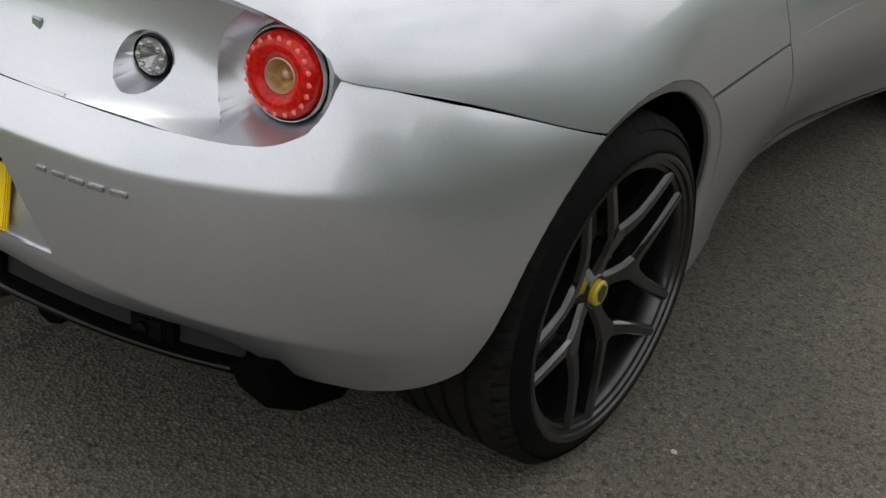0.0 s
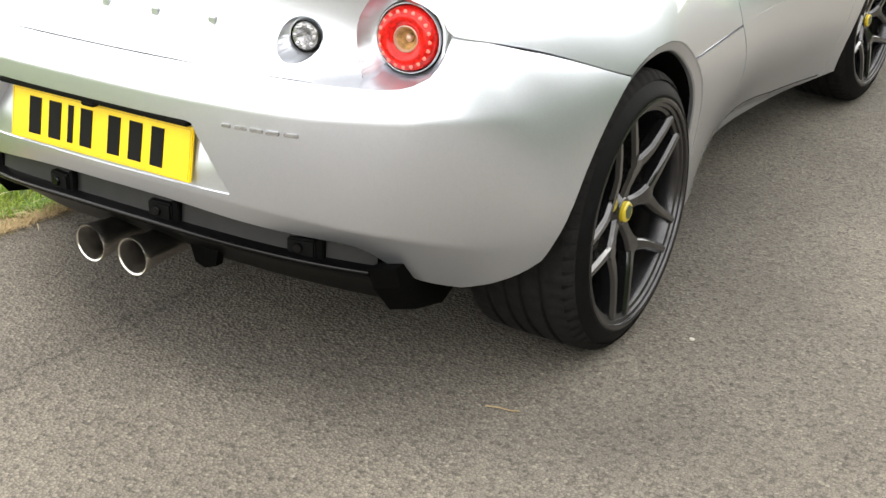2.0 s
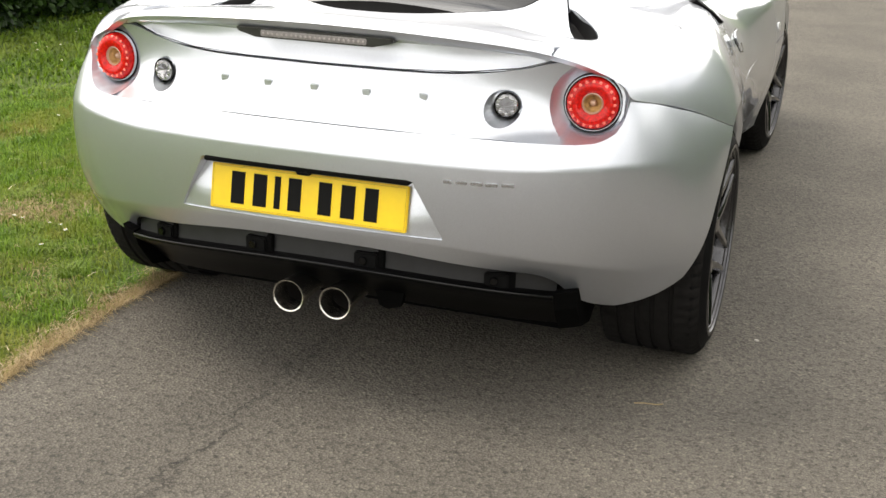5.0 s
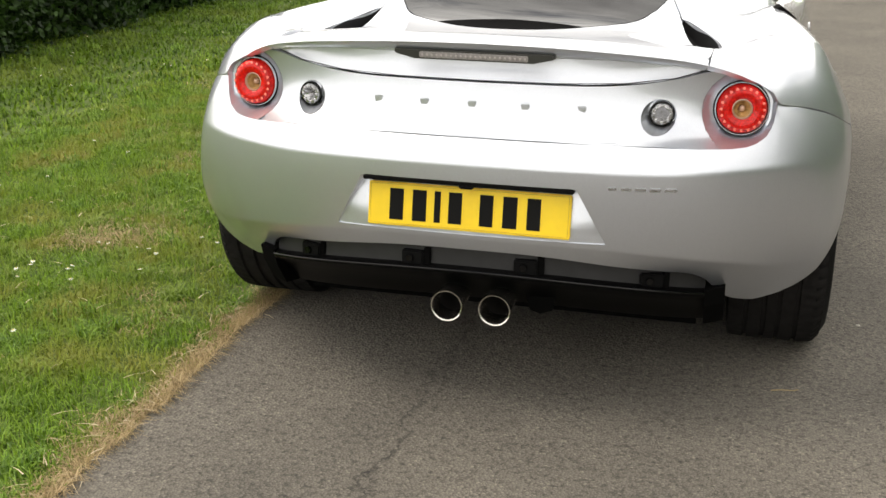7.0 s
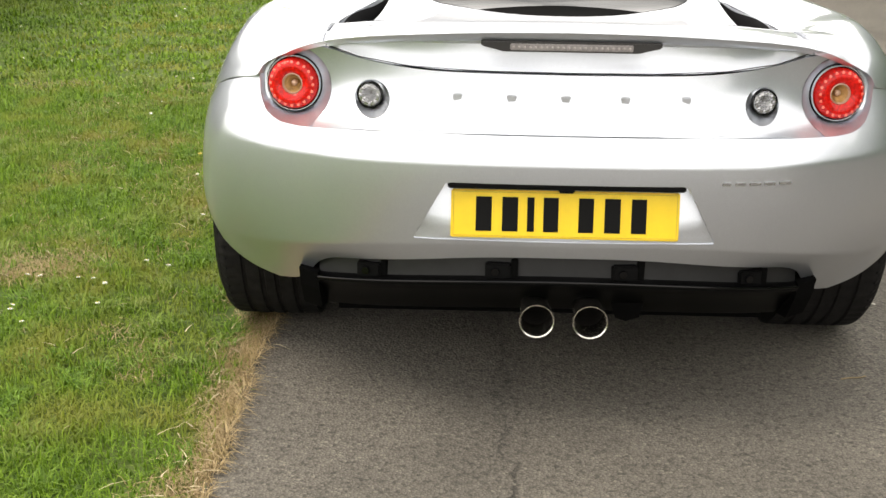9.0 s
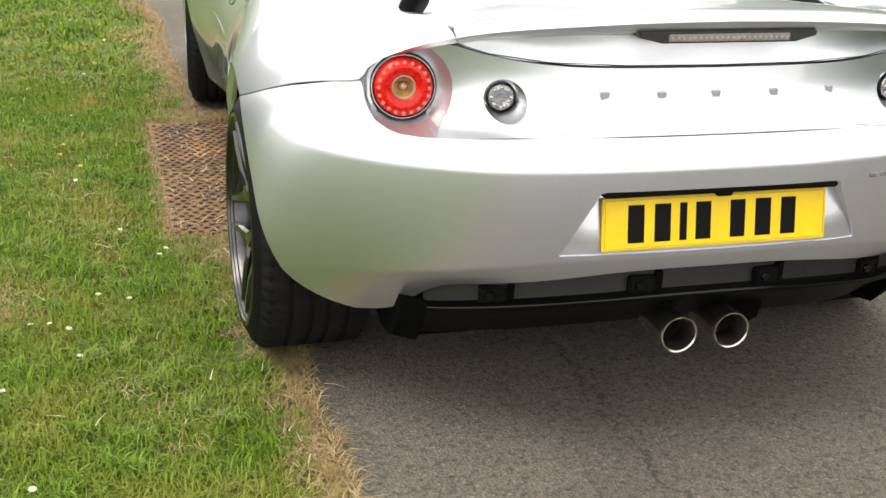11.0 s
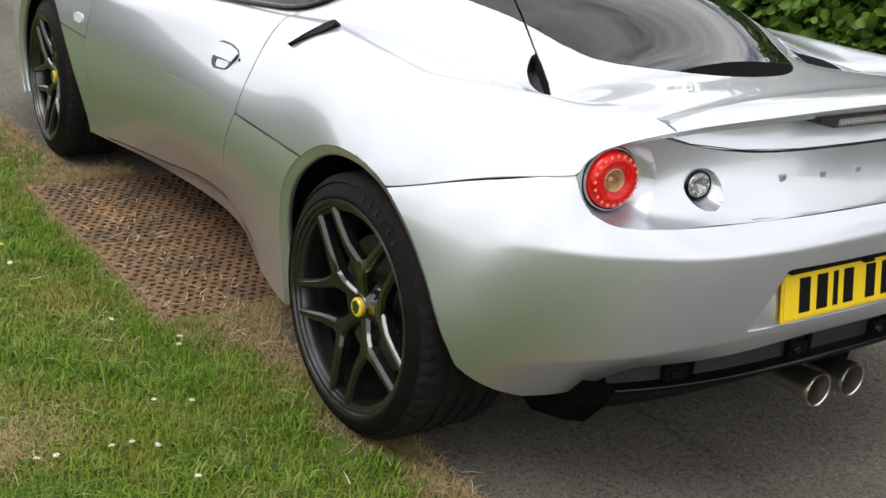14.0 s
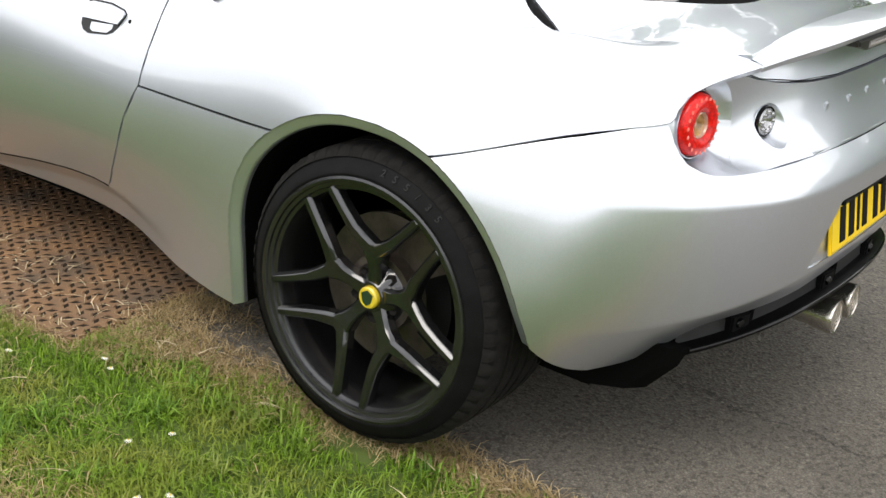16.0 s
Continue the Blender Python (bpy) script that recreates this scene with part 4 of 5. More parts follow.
def face_y(x, z, sheet):
    """Depth of a sheet at a place seen from behind."""
    best = min(sheet[0], key=lambda p: (p.x - abs(x)) ** 2 + (p.z - z) ** 2 + (0 if p.y < 0 else 9))
    return best.y


# the maker's name as five plain chrome bars, the model's as thin ones
for x in (-.250, -.128, -.006, .128, .266):
    bm = bmesh.new()
    y = face_y(x, .790, face)
    box(bm, (x - .011, y - .0030, .780), (x + .011, y + .004, .799), .0022)
    part("badge", bm, PAINT, car, "small chrome badge bar")
for k, (x, w) in enumerate(((.358, .020), (.390, .026), (.424, .028), (.458, .028), (.494, .030))):
    bm = bmesh.new()
    z = .619
    y = face_y(x, z, lower)
    slope = (face_y(x + .03, z, lower) - face_y(x - .03, z, lower)) / .06
    box(bm, (-w / 2, -.003, -.004), (w / 2, .004, .004), .0012, Matrix.Translation((x, y, z)) @ pose(0, 0, 0, 0, 0, math.degrees(math.atan(slope))))
    part("script_badge", bm, LAMP_GREY, car, "thin chrome script badge")

# ---- diffuser, exhausts, underbody ----
def blade_y(x):
    return -.746 + .28 * x * x + .45 * x ** 4


BLADE = [(.050, .380), (.004, .3795), (-.001, .3775), (-.003, .374), (-.002, .370), (.004, .364), (.05, .336), (.12, .282), (.17, .242), (.19, .242), (.14, .33), (.06, .372)]
verts, faces = [], []
xs = np.linspace(-.585, .585, 60)
for x in xs:
    for dy, z in BLADE:
        verts.append((float(x), blade_y(float(x)) + dy, z - .16 * float(x) ** 2 ))
n = len(BLADE)
for k in range(len(xs) - 1):
    for i in range(n):
        a, b = k * n + i, k * n + (i + 1) % n
        faces.append((a, b, b + n, a + n))
faces += [tuple(range(n))[::-1], tuple((len(xs) - 1) * n + i for i in range(n))]
flesh("diffuser", verts, faces, CARBON, car, "glossy black diffuser blade", angle=30)
edge = bmesh.new()
tube(edge, [(float(x), blade_y(float(x)) - .0005, .3765 - .16 * float(x) ** 2) for x in xs], .0032, 8)
part("diffuser_edge", edge, GLOSS_BLACK, car, "glossy top edge of the diffuser")
verts, faces = [], []
for x in xs:
    for dy, z in ((.030, .372), (.034, .405), (.034, .455)):
        verts.append((float(x), blade_y(float(x)) + dy, z - .16 * float(x) ** 2 * (z < .45)))
for k in range(len(xs) - 1):
    for i in range(2):
        a = k * 3 + i
        faces.append((a, a + 1, a + 4, a + 3))
flesh("heat_shield", verts, faces, MESH_GREY, car, "grey panel behind the diffuser")
for x in (-.462, -.150, .150, .462):
    y = blade_y(x)
    turn = math.degrees(math.atan(.64 * x))
    m = Matrix.Translation((x, y, -.16 * x * x)) @ pose(0, 0, 0, 0, 0, turn)
    bm = bmesh.new()
    box(bm, (-.030, .017, .374), (.030, .042, .414), .004, m)
    bracket = part("bracket", bm, BLACK, car, "black diffuser bracket with a bolt")
    placed("bolt", turned([(.0, .001), (.0, .009), (.004, .011), (.010, .011)], 16, "y"), GLOSS_BLACK, bracket, m @ Matrix.Translation((-.006, .011, .395)))
    bm = bmesh.new()
    box(bm, (.030, .022, .372), (.046, .040, .424), .002, m)
    part("web", bm, TUB, bracket)
for s in (1, -1):
    bm = bmesh.new()
    outline = [(-.600, .330), (-.580, .280), (-.52, .208), (-.42, .184), (-.34, .22), (-.34, .325)]
    a = [bm.verts.new((s * .585, y, z)) for y, z in outline]
    b = [bm.verts.new((s * .635, y + .025, z + .006)) for y, z in outline]
    bm.faces.new(a)
    bm.faces.new(b[::-1])
    for i in range(len(a)):
        bm.faces.new((a[i], b[i], b[(i + 1) % len(a)], a[(i + 1) % len(a)]))
    part("diffuser_fin", bm, TUB, car, smooth=False)
bm = bmesh.new()
tab = [(-.015, .300), (.075, .300), (.062, .243), (.030, .232), (.004, .240)]
low, top = [bm.verts.new((.140 + u, -.622, z)) for u, z in tab], [bm.verts.new((.140 + u, -.600, z)) for u, z in tab]
bm.faces.new(low)
bm.faces.new(top[::-1])
for i in range(5):
    bm.faces.new((low[i], top[i], top[(i + 1) % 5], low[(i + 1) % 5]))
part("hanger", bm, TUB, car, smooth=False)
for x in (-.054, .072):
    m = Matrix.Translation((x, -.732, .273))
    pipe = placed("exhaust_pipe", turned([(.22, .034), (.06, .036), (.012, .0425), (0, .0425), (-.003, .0415), (-.001, .0385), (.02, .037), (.06, .035)], 40, "y"), STEEL, car, m, "polished twin exhaust tip")
    placed("bore", turned([(.06, .0352), (.10, .033), (.16, .001)], 32, "y"), SOOT, pipe, m)
bm = bmesh.new()
box(bm, (-.16, -.52, .225), (.17, -.36, .36), .03)
part("silencer", bm, SOOT, car)
for lo, hi in (((-.55, -.46, .21), (.55, -.40, .70)), ((-.56, -.38, .15), (.56, 2.90, .60)), ((-.66, .44, .170), (.66, 2.02, .57)), ((-.5, 2.9, .15), (.5, 3.3, .5)), ((-.55, -.56, .42), (.55, -.50, .88)), ((-.58, -.50, .70), (.58, .1, .82))):
    bm = bmesh.new()
    box(bm, lo, hi)
    part("underbody", bm, TUB, car, smooth=False)
for s in (1, -1):
    for cy, cz, r, out in ((0, HUB_Z, ARCH_R + .006, .862), (FRONT_Y, .315, FRONT_ARCH + .004, .785)):
        verts, faces = [], []
        for k in range(41):
            a = radians(-24 + 212 * k / 40)
            rr = rear_radius(math.cos(a), HUB_Z + math.sin(a)) + .006 if cy == 0 and math.sin(a) > 0 else .397 / max(math.cos(a), .5) if cy == 0 and math.cos(a) > 0 else r
            for x in (.56, float(np.interp(math.sin(a), [-.4, 0, .5], [.76, .79, out]))):
                verts.append((s * x, cy + rr * math.cos(a), cz + rr * math.sin(a)))
            verts.append((s * .56, cy, cz))
        for k in range(40):
            a = 3 * k
            faces += [(a, a + 1, a + 4, a + 3), (a, a + 3, a + 2)]
        flesh("arch_liner", verts, faces, TUB, car)
    verts, faces = [], []
    ys = np.linspace(-.248, -.032, 28)
    spine, fall, power = (spline_matrix(np.array(STEPS), ys) @ np.array(v) for v in (SPINE, FALL, POWER))
    for y, a, b, n in zip(ys, spine, fall, power):
        reach = .060 * math.sin(math.pi * (y + .25) / .22) ** .7
        for u, lift in ((-.004, -.006), (.004, -.034), (.5, -.040), (1.0, -.036), (1.0, -.004)):
            x = hatch_line(float(y)) + (reach * u if u > .1 else u) - (.0015 if u == 1 else 0)
            edge = x if u != .5 else hatch_line(float(y))
            verts.append((s * x, y, a - b * (edge / .62) ** n + (scoop(edge, y) if lift > -.03 or u == .5 else 0) + lift))
    for k in range(len(ys) - 1):
        for q in range(4):
            c = 5 * k + q
            faces.append((c, c + 1, c + 6, c + 5) if s > 0 else (c, c + 5, c + 6, c + 1))
    flesh("intake_duct", verts, faces, DUCT, car, "dark air intake beside the hatch")


# ---- wheels ----
def ring_mesh(prof, n, slits=()):
    """A ring turned about x; every fourth segment of the slit points is cut back."""
    bm = bmesh.new()
    rings = []
    for k in range(n):
        a = 2 * math.pi * k / n
        row = []
        for i, (u, rr) in enumerate(prof):
            if k % 4 == 0 and i in slits:
                rr -= .0036
            row.append(bm.verts.new((u, rr * math.cos(a), rr * math.sin(a))))
        rings.append(row)
    for k in range(n):
        a, b = rings[k], rings[(k + 1) % n]
        for i in range(len(prof) - 1):
            bm.faces.new((a[i], a[i + 1], b[i + 1], b[i]))
    return bm


OUTER, INNER = .038, .020


def sidewall_profile(r, h, rim_r):
    """The outer wall leans in from the rim to the shoulder, OUTER inside the rim's face."""
    return [(h * .86, rim_r - .006), (h * .975, rim_r + .004), (h * .99, rim_r + .008), (h - .002, rim_r + .011), (h - .008, rim_r + .021), (h - .021, r - .020), (h - .029, r - .010), (h - OUTER, r - .0035)]


def inner_profile(r, h, rim_r):
    return [(-h * .86, rim_r - .006), (-h * .92, rim_r + .006), (-h - .022, rim_r + .020), (-h - .026, r - .022), (-h - .024, r - .010), (-h - INNER, r - .0035)]


def tread_profile(r, h):
    shift, h = -(OUTER + INNER) / 2, (h + (INNER - OUTER) / 2) / .93
    half = [(.93, 0), (.80, 0), (.60, 0), (.58, -.007), (.51, -.007), (.49, 0), (.22, 0), (.20, -.007), (.12, -.007), (.10, 0)]
    half = [(h * u, r + d - .0035 * u ** 4) for u, d in half]
    tread = [(u + shift, rr) for u, rr in half + [(-u, rr) for u, rr in half[::-1]]]
    edge = tread[0][0] + OUTER
    return [(edge - .0165, r - .0215), (edge - .0200, r - .0185), (edge - .0280, r - .0085)] + tread


def bar_mesh(points, phase, x0):
    """A chamfered bar in the wheel's face along (along, aside, half width, height) points; along lies on the angle phase."""
    bm = bmesh.new()
    a = radians(phase)
    d, e = Vector((0, math.cos(a), math.sin(a))), Vector((0, -math.sin(a), math.cos(a)))
    rings = []
    for k, (u, v, w, h) in enumerate(points):
        p, q = points[max(k - 1, 0)], points[min(k + 1, len(points) - 1)]
        run = Vector((0, 0, 0)) + d * (q[0] - p[0]) + e * (q[1] - p[1])
        run.normalize()
        across = Vector((1, 0, 0)).cross(run)
        c = d * u + e * v
        ring = []
        for i, low in ((-w, -.030), (-w, -.0085), (-w + .0045, -.0015), (-w + .0065, 0), (w - .0065, 0), (w - .0045, -.0015), (w, -.0085), (w, -.030)):
            g = c + across * i
            ring.append(bm.verts.new((x0 + h + low, g.y, g.z)))
        rings.append(ring)
    for a_, b_ in zip(rings, rings[1:]):
        for i in range(8):
            bm.faces.new((a_[i], a_[(i + 1) % 8], b_[(i + 1) % 8], b_[i]))
    bm.faces.new(rings[0][::-1])
    bm.faces.new(rings[-1])
    return bm


def wheel(s, y, r, width, rim_r, face_x, phase, steer=0):
    """A wheel with its middle plane at x = face_x - width / 2 on the side s."""
    m = Matrix.Translation((s * (face_x - width / 2), y, r)) @ pose(0, 0, 0, 0, 0, -steer) @ Matrix.Diagonal((s, 1, 1, 1))
    h = width / 2
    rim = placed("wheel", turned([(-h * .9, rim_r), (-h * .8, rim_r - .018), (h * .45, rim_r - .034), (h * .78, rim_r - .030), (h * .86, rim_r - .026), (h * .885, rim_r - .0185), (h * .93, rim_r - .0165), (h * .945, rim_r - .0085), (h * .985, rim_r - .007), (h * 1.0, rim_r - .0015), (h * .985, rim_r + .004), (h * .90, rim_r + .003)], 90, "x"), RIM_METAL, car, m, "dark gunmetal alloy wheel with five split spokes")
    walls = sidewall_profile(r, h, rim_r)
    tyre = placed("tyre", ring_mesh(inner_profile(r, h, rim_r) + [(-h * .9, r - .012), (h * .6, r - .012)] + walls[::-1], 96), RUBBER, rim, m, "black low-profile tyre", angle=40)
    tread = tread_profile(r, h)
    placed("tread", ring_mesh(tread, 240, (1, 2, 3, 4, len(tread) - 1, len(tread) - 2)), TREAD, rim, m, "dusty grooved tread", angle=40)
    x0 = h * .925
    g = rim_r / .258
    for k in range(5):
        # dark brown that paints the shade in the tread plates' slots
        root = [(.024, 0, .0200, -.040), (.056, 0, .0165, -.034), (.080, 0, .0190, -.027), (.098, 0, .0265, -.022), (.112, 0, .0260, -.0195), (.119, 0, .0190, -.0195)]
        placed("spoke_root", bar_mesh([(u * g, v, w * g, h_) for u, v, w, h_ in root], phase + 36 + 72 * k, x0), GUNMETAL, rim, m, angle=25)
        for off in (-1, 1):
            arm = [(.074, .0580, .0165, -.0250), (.094, .0560, .0165, -.0210), (.118, .0490, .0150, -.0150), (.145, .0430, .0130, -.0095), (.190, .0390, .0120, -.0040), (.236, .0365, .0115, 0), (.246, .0362, .0085, -.006)]
            placed("spoke", bar_mesh([(u * g, off * v * g, w * g, h_) for u, v, w, h_ in arm], phase + 72 * k, x0), GUNMETAL, rim, m, angle=25)
    placed("hub", turned([(x0 - .105, .082), (x0 - .086, .081), (x0 - .068, .072), (x0 - .056, .052), (x0 - .046, .043), (x0 - .040, .034), (x0 - .036, .031), (x0 - .036, .0265), (x0 - .042, .025)], 48, "x"), GUNMETAL, rim, m)
    cap = placed("centre_cap", turned([(x0 - .045, .0245), (x0 - .029, .0240), (x0 - .0255, .021), (x0 - .025, .001)], 36, "x"), BADGE_YELLOW, rim, m, "yellow centre cap with a green emblem")
    bm = bmesh.new()
    tri_pts = [(.000, .019), (-.016, .010), (-.011, -.010), (0, -.018), (.011, -.010), (.016, .010)]
    top = [bm.verts.new((x0 - .0235, u * .95, v * .95)) for u, v in tri_pts]
    low = [bm.verts.new((x0 - .027, u * .95, v * .95)) for u, v in tri_pts]
    bm.faces.new(top)
    for i in range(6):
        bm.faces.new((top[i], low[i], low[(i + 1) % 6], top[(i + 1) % 6]))
    placed("emblem", bm, BADGE_GREEN, cap, m)
    for k in range(5):
        a = radians(phase + 72 * k)
        placed("wheel_nut", turned([(x0 - .075, .0125), (x0 - .053, .0125), (x0 - .050, .0105), (x0 - .053, .0085), (x0 - .060, .001)], 6, "x"), SOOT, rim, m @ Matrix.Translation((0, .054 * math.cos(a), .054 * math.sin(a))))
    placed("brake_disc", turned([(-.01, .06), (-.01, .168), (.016, .168), (.016, .085), (.05, .083), (.05, .06)], 64, "x"), BRAKE, rim, m, "rusty iron brake disc")
    cal = turned([(-.035, .115), (-.035, .178), (.038, .178), (.038, .115), (-.035, .115)], 14, "x", 150, 62)
    placed("brake_caliper", cal, BLACK, rim, m)
    valve = bmesh.new()
    av = radians(phase + 90)
    tube(valve, [(x0 - .06, (rim_r - .022) * math.cos(av), (rim_r - .022) * math.sin(av)), (x0 - .035, (rim_r - .03) * math.cos(av), (rim_r - .03) * math.sin(av))], .0035, 6)
    placed("valve", valve, CHROME, rim, m)
    return rim


def sidewall_writing(rim, s, y, r, face_x, words, middle, spread):
    """Raised characters round a tyre's sidewall."""
    for k, letter in enumerate(words):
        curve = bpy.data.curves.new("letter", "FONT")
        curve.body, curve.size, curve.extrude, curve.align_x = letter, .021, .0009, "CENTER"
        carrier = bpy.data.objects.new("letter", curve)
        me = bpy.data.meshes.new_from_object(carrier)
        bpy.data.objects.remove(carrier)
        a = radians(middle + spread * (k - (len(words) - 1) / 2))
        up = Vector((0, math.cos(a), math.sin(a)))
        out = Vector((s, 0, 0))
        along = up.cross(out)
        lean = radians(28)
        place = Matrix((along, up * math.cos(lean) - out * math.sin(lean), out * math.cos(lean) + up * math.sin(lean))).transposed().to_4x4()
        place.translation = Vector((s * (face_x - .0065), y, r)) + up * .284
        me.transform(place)
        me.materials.clear()
        me.materials.append(LETTERING)
        ob = new("character", me)
        ob.parent = rim


left_rear = wheel(-1, 0, .325, .250, .2620, .912, 57)
sidewall_writing(left_rear, -1, 0, .325, .912, "255/35", 112, 6.0)
wheel(1, 0, .325, .250, .2620, .912, 42)
wheel(-1, FRONT_Y, .315, .220, .2440, .836, 57, 4.5)
wheel(1, FRONT_Y, .315, .220, .2440, .836, 50, 4.5)


# ---- side details ----
def skin_x(y, z):
    """Half width of the car's side at a height."""
    best = sorted(lower_whole[0] + upper[0], key=lambda p: (p.y - y) ** 2 + (p.z - z) ** 2 + (0 if p.x > .55 else 9))[:5]
    weights = [1 / ((p.y - y) ** 2 + (p.z - z) ** 2 + 1e-6) for p in best]
    return sum(p.x * w for p, w in zip(best, weights)) / sum(weights)


def plaque(outline, lift, thick):
    """A thin plate over the car's side, its outline given as (y, z)."""
    bm = bmesh.new()
    top = [bm.verts.new((skin_x(y, z) + lift, y, z)) for y, z in outline]
    low = [bm.verts.new((v.co.x - thick, v.co.y, v.co.z)) for v in top]
    bm.faces.new(top)
    for i in range(len(top)):
        j = (i + 1) % len(top)
        bm.faces.new((top[i], low[i], low[j], top[j]))
    return bm


def rounded(y0, z0, y1, z1, r, skew=0.0, n=4):
    pts = []
    for cy, cz, a0 in ((y1 - r, z1 - r, 0), (y0 + r, z1 - r, 90), (y0 + r, z0 + r, 180), (y1 - r, z0 + r, 270)):
        for k in range(n + 1):
            a = radians(a0 + 90 * k / n)
            y, z = cy + r * math.cos(a), cz + r * math.sin(a)
            pts.append((y + skew * (z - z0), z))
    return pts


def mirrored(bm, s):
    if s < 0:
        bmesh.ops.scale(bm, vec=(-1, 1, 1), verts=bm.verts)
    return bm


for s in (1, -1):
    rim_line = [(.990, .752), (.980, .761), (.962, .766), (.90, .768), (.850, .761), (.837, .753), (.838, .746), (.852, .722), (.866, .706), (.885, .698), (.952, .689), (.974, .694), (.986, .706), (.990, .722)]
    recess = part("handle_recess", mirrored(plaque(rim_line[::-1], .0014, .006), s), GLOSS_BLACK, doors[s], "dark recess behind the door handle")
    part("recess_floor", mirrored(plaque([(.950, .716), (.872, .723), (.872, .712), (.886, .702), (.938, .696), (.950, .702)], .0024, .004), s), PAINT, recess)
    part("door_handle", mirrored(plaque([(.987, .722), (.987, .751), (.978, .758), (.962, .7625), (.90, .7645), (.852, .758), (.8405, .7515), (.8415, .746), (.853, .728)], .0075, .008), s), PAINT, doors[s], "silver flap door handle")
    part("key_hole", mirrored(plaque(rounded(.816, .735, .824, .744, .0035), .0015, .004), s), BLACK, doors[s])
    foot = bmesh.new()
    tube(foot, [(s * (skin_x(y, z) - .001), y, z) for y, z in ((y, float(np.interp(y, [.80, .94, 1.0, 1.1, 1.25, 1.44, 1.9], [.268, .294, .298, .293, .276, .248, .205]))) for y in np.linspace(.935, 1.92, 40))], .0026, 6)
    part("door_seal", foot, BLACK, doors[s])
    part("side_indicator", mirrored(plaque(rounded(1.975, .617, 2.050, .650, .016), .005, .010), s), INDICATOR, car, "small clear side indicator")
    slit = bmesh.new()
    outline = [(.774, .600, .835), (.748, .564, .869), (.719, .538, .895), (.697, .522, .912), (.690, .508, .917), (.694, .490, .915), (.705, .477, .909), (.720, .475, .898), (.738, .484, .886), (.756, .528, .865), (.768, .577, .844)]
    tip, end = Vector(outline[0]), Vector((.694, .492, .917))
    axis = (end - tip).normalized()
    slim = []
    for p in outline:
        along = tip + axis * (Vector(p) - tip).dot(axis)
        slim.append(along.lerp(Vector(p), .72) + Vector((.0065, -.030, .0005)))
    outline = [tuple(p) for p in slim]
    top = [slit.verts.new((x + .0045, y, z + .0035)) for x, y, z in outline]
    low = [slit.verts.new((x - .012, y, z - .010)) for x, y, z in outline]
    slit.faces.new(top)
    for i in range(len(top)):
        j = (i + 1) % len(top)
        slit.faces.new((top[i], low[i], low[j], top[j]))
    part("side_intake", mirrored(slit, s), BLACK, car, "dark blade-shaped side air intake")


# ---- verge: grass, straw, flowers, rusty plates, hedges ----
def blades(name, places, heights, widths, lean, mat, label, category, rng, flat=False):
    """Many bent blades as one object."""
    n = len(places)
    a = rng.uniform(0, 2 * np.pi, n)
    d = np.stack([np.cos(a), np.sin(a), np.zeros(n)], 1)
    e = np.stack([-np.sin(a), np.cos(a), np.zeros(n)], 1) * (widths / 2)[:, None]
    up = np.array([0, 0, 1.0])
    l1, l2 = lean * .35, lean
    p0 = places
    p1 = places + d * (heights * l1)[:, None] + up * (heights * .6 * (1 - .4 * lean))[:, None]
    p2 = places + d * (heights * l2)[:, None] + up * (heights * (1 - .75 * np.minimum(lean, 1.2)))[:, None]
    if flat:
        p1, p2 = (np.column_stack([p[:, :2], places[:, 2] + heights * k]) for p, k in ((p1, .07), (p2, .03)))
    v = np.stack([p0 - e, p0 + e, p1 + e * .8, p1 - e * .8, p2], 1).reshape(-1, 3)
    me = bpy.data.meshes.new(name)
    k = np.arange(n)[:, None] * 5
    loops = np.concatenate([k + np.array([[0, 1, 2, 3]]), k + np.array([[3, 2, 4]])], 1).reshape(-1)
    me.vertices.add(len(v))
    me.vertices.foreach_set("co", v.reshape(-1))
    me.loops.add(len(loops))
    me.loops.foreach_set("vertex_index", loops.astype(np.int32))
    starts = np.stack([np.arange(n) * 7, np.arange(n) * 7 + 4], 1).reshape(-1)
    me.polygons.add(2 * n)
    me.polygons.foreach_set("loop_start", starts.astype(np.int32))
    me.update(calc_edges=True)
    me.materials.append(mat)
    ob = new(name, me)
    return tagged(ob, label, category, kind="stuff")


def wander_of(ys):
    return np.array([road_edge(float(y)) for y in ys])


PLATE_X, PLATE_Y = (-1.03, -.34), (.765, 2.06)


def patchy(xs, ys, size):
    return np.array([noise.noise(Vector((float(x) * size, float(y) * size, 3.7))) for x, y in zip(xs, ys)])


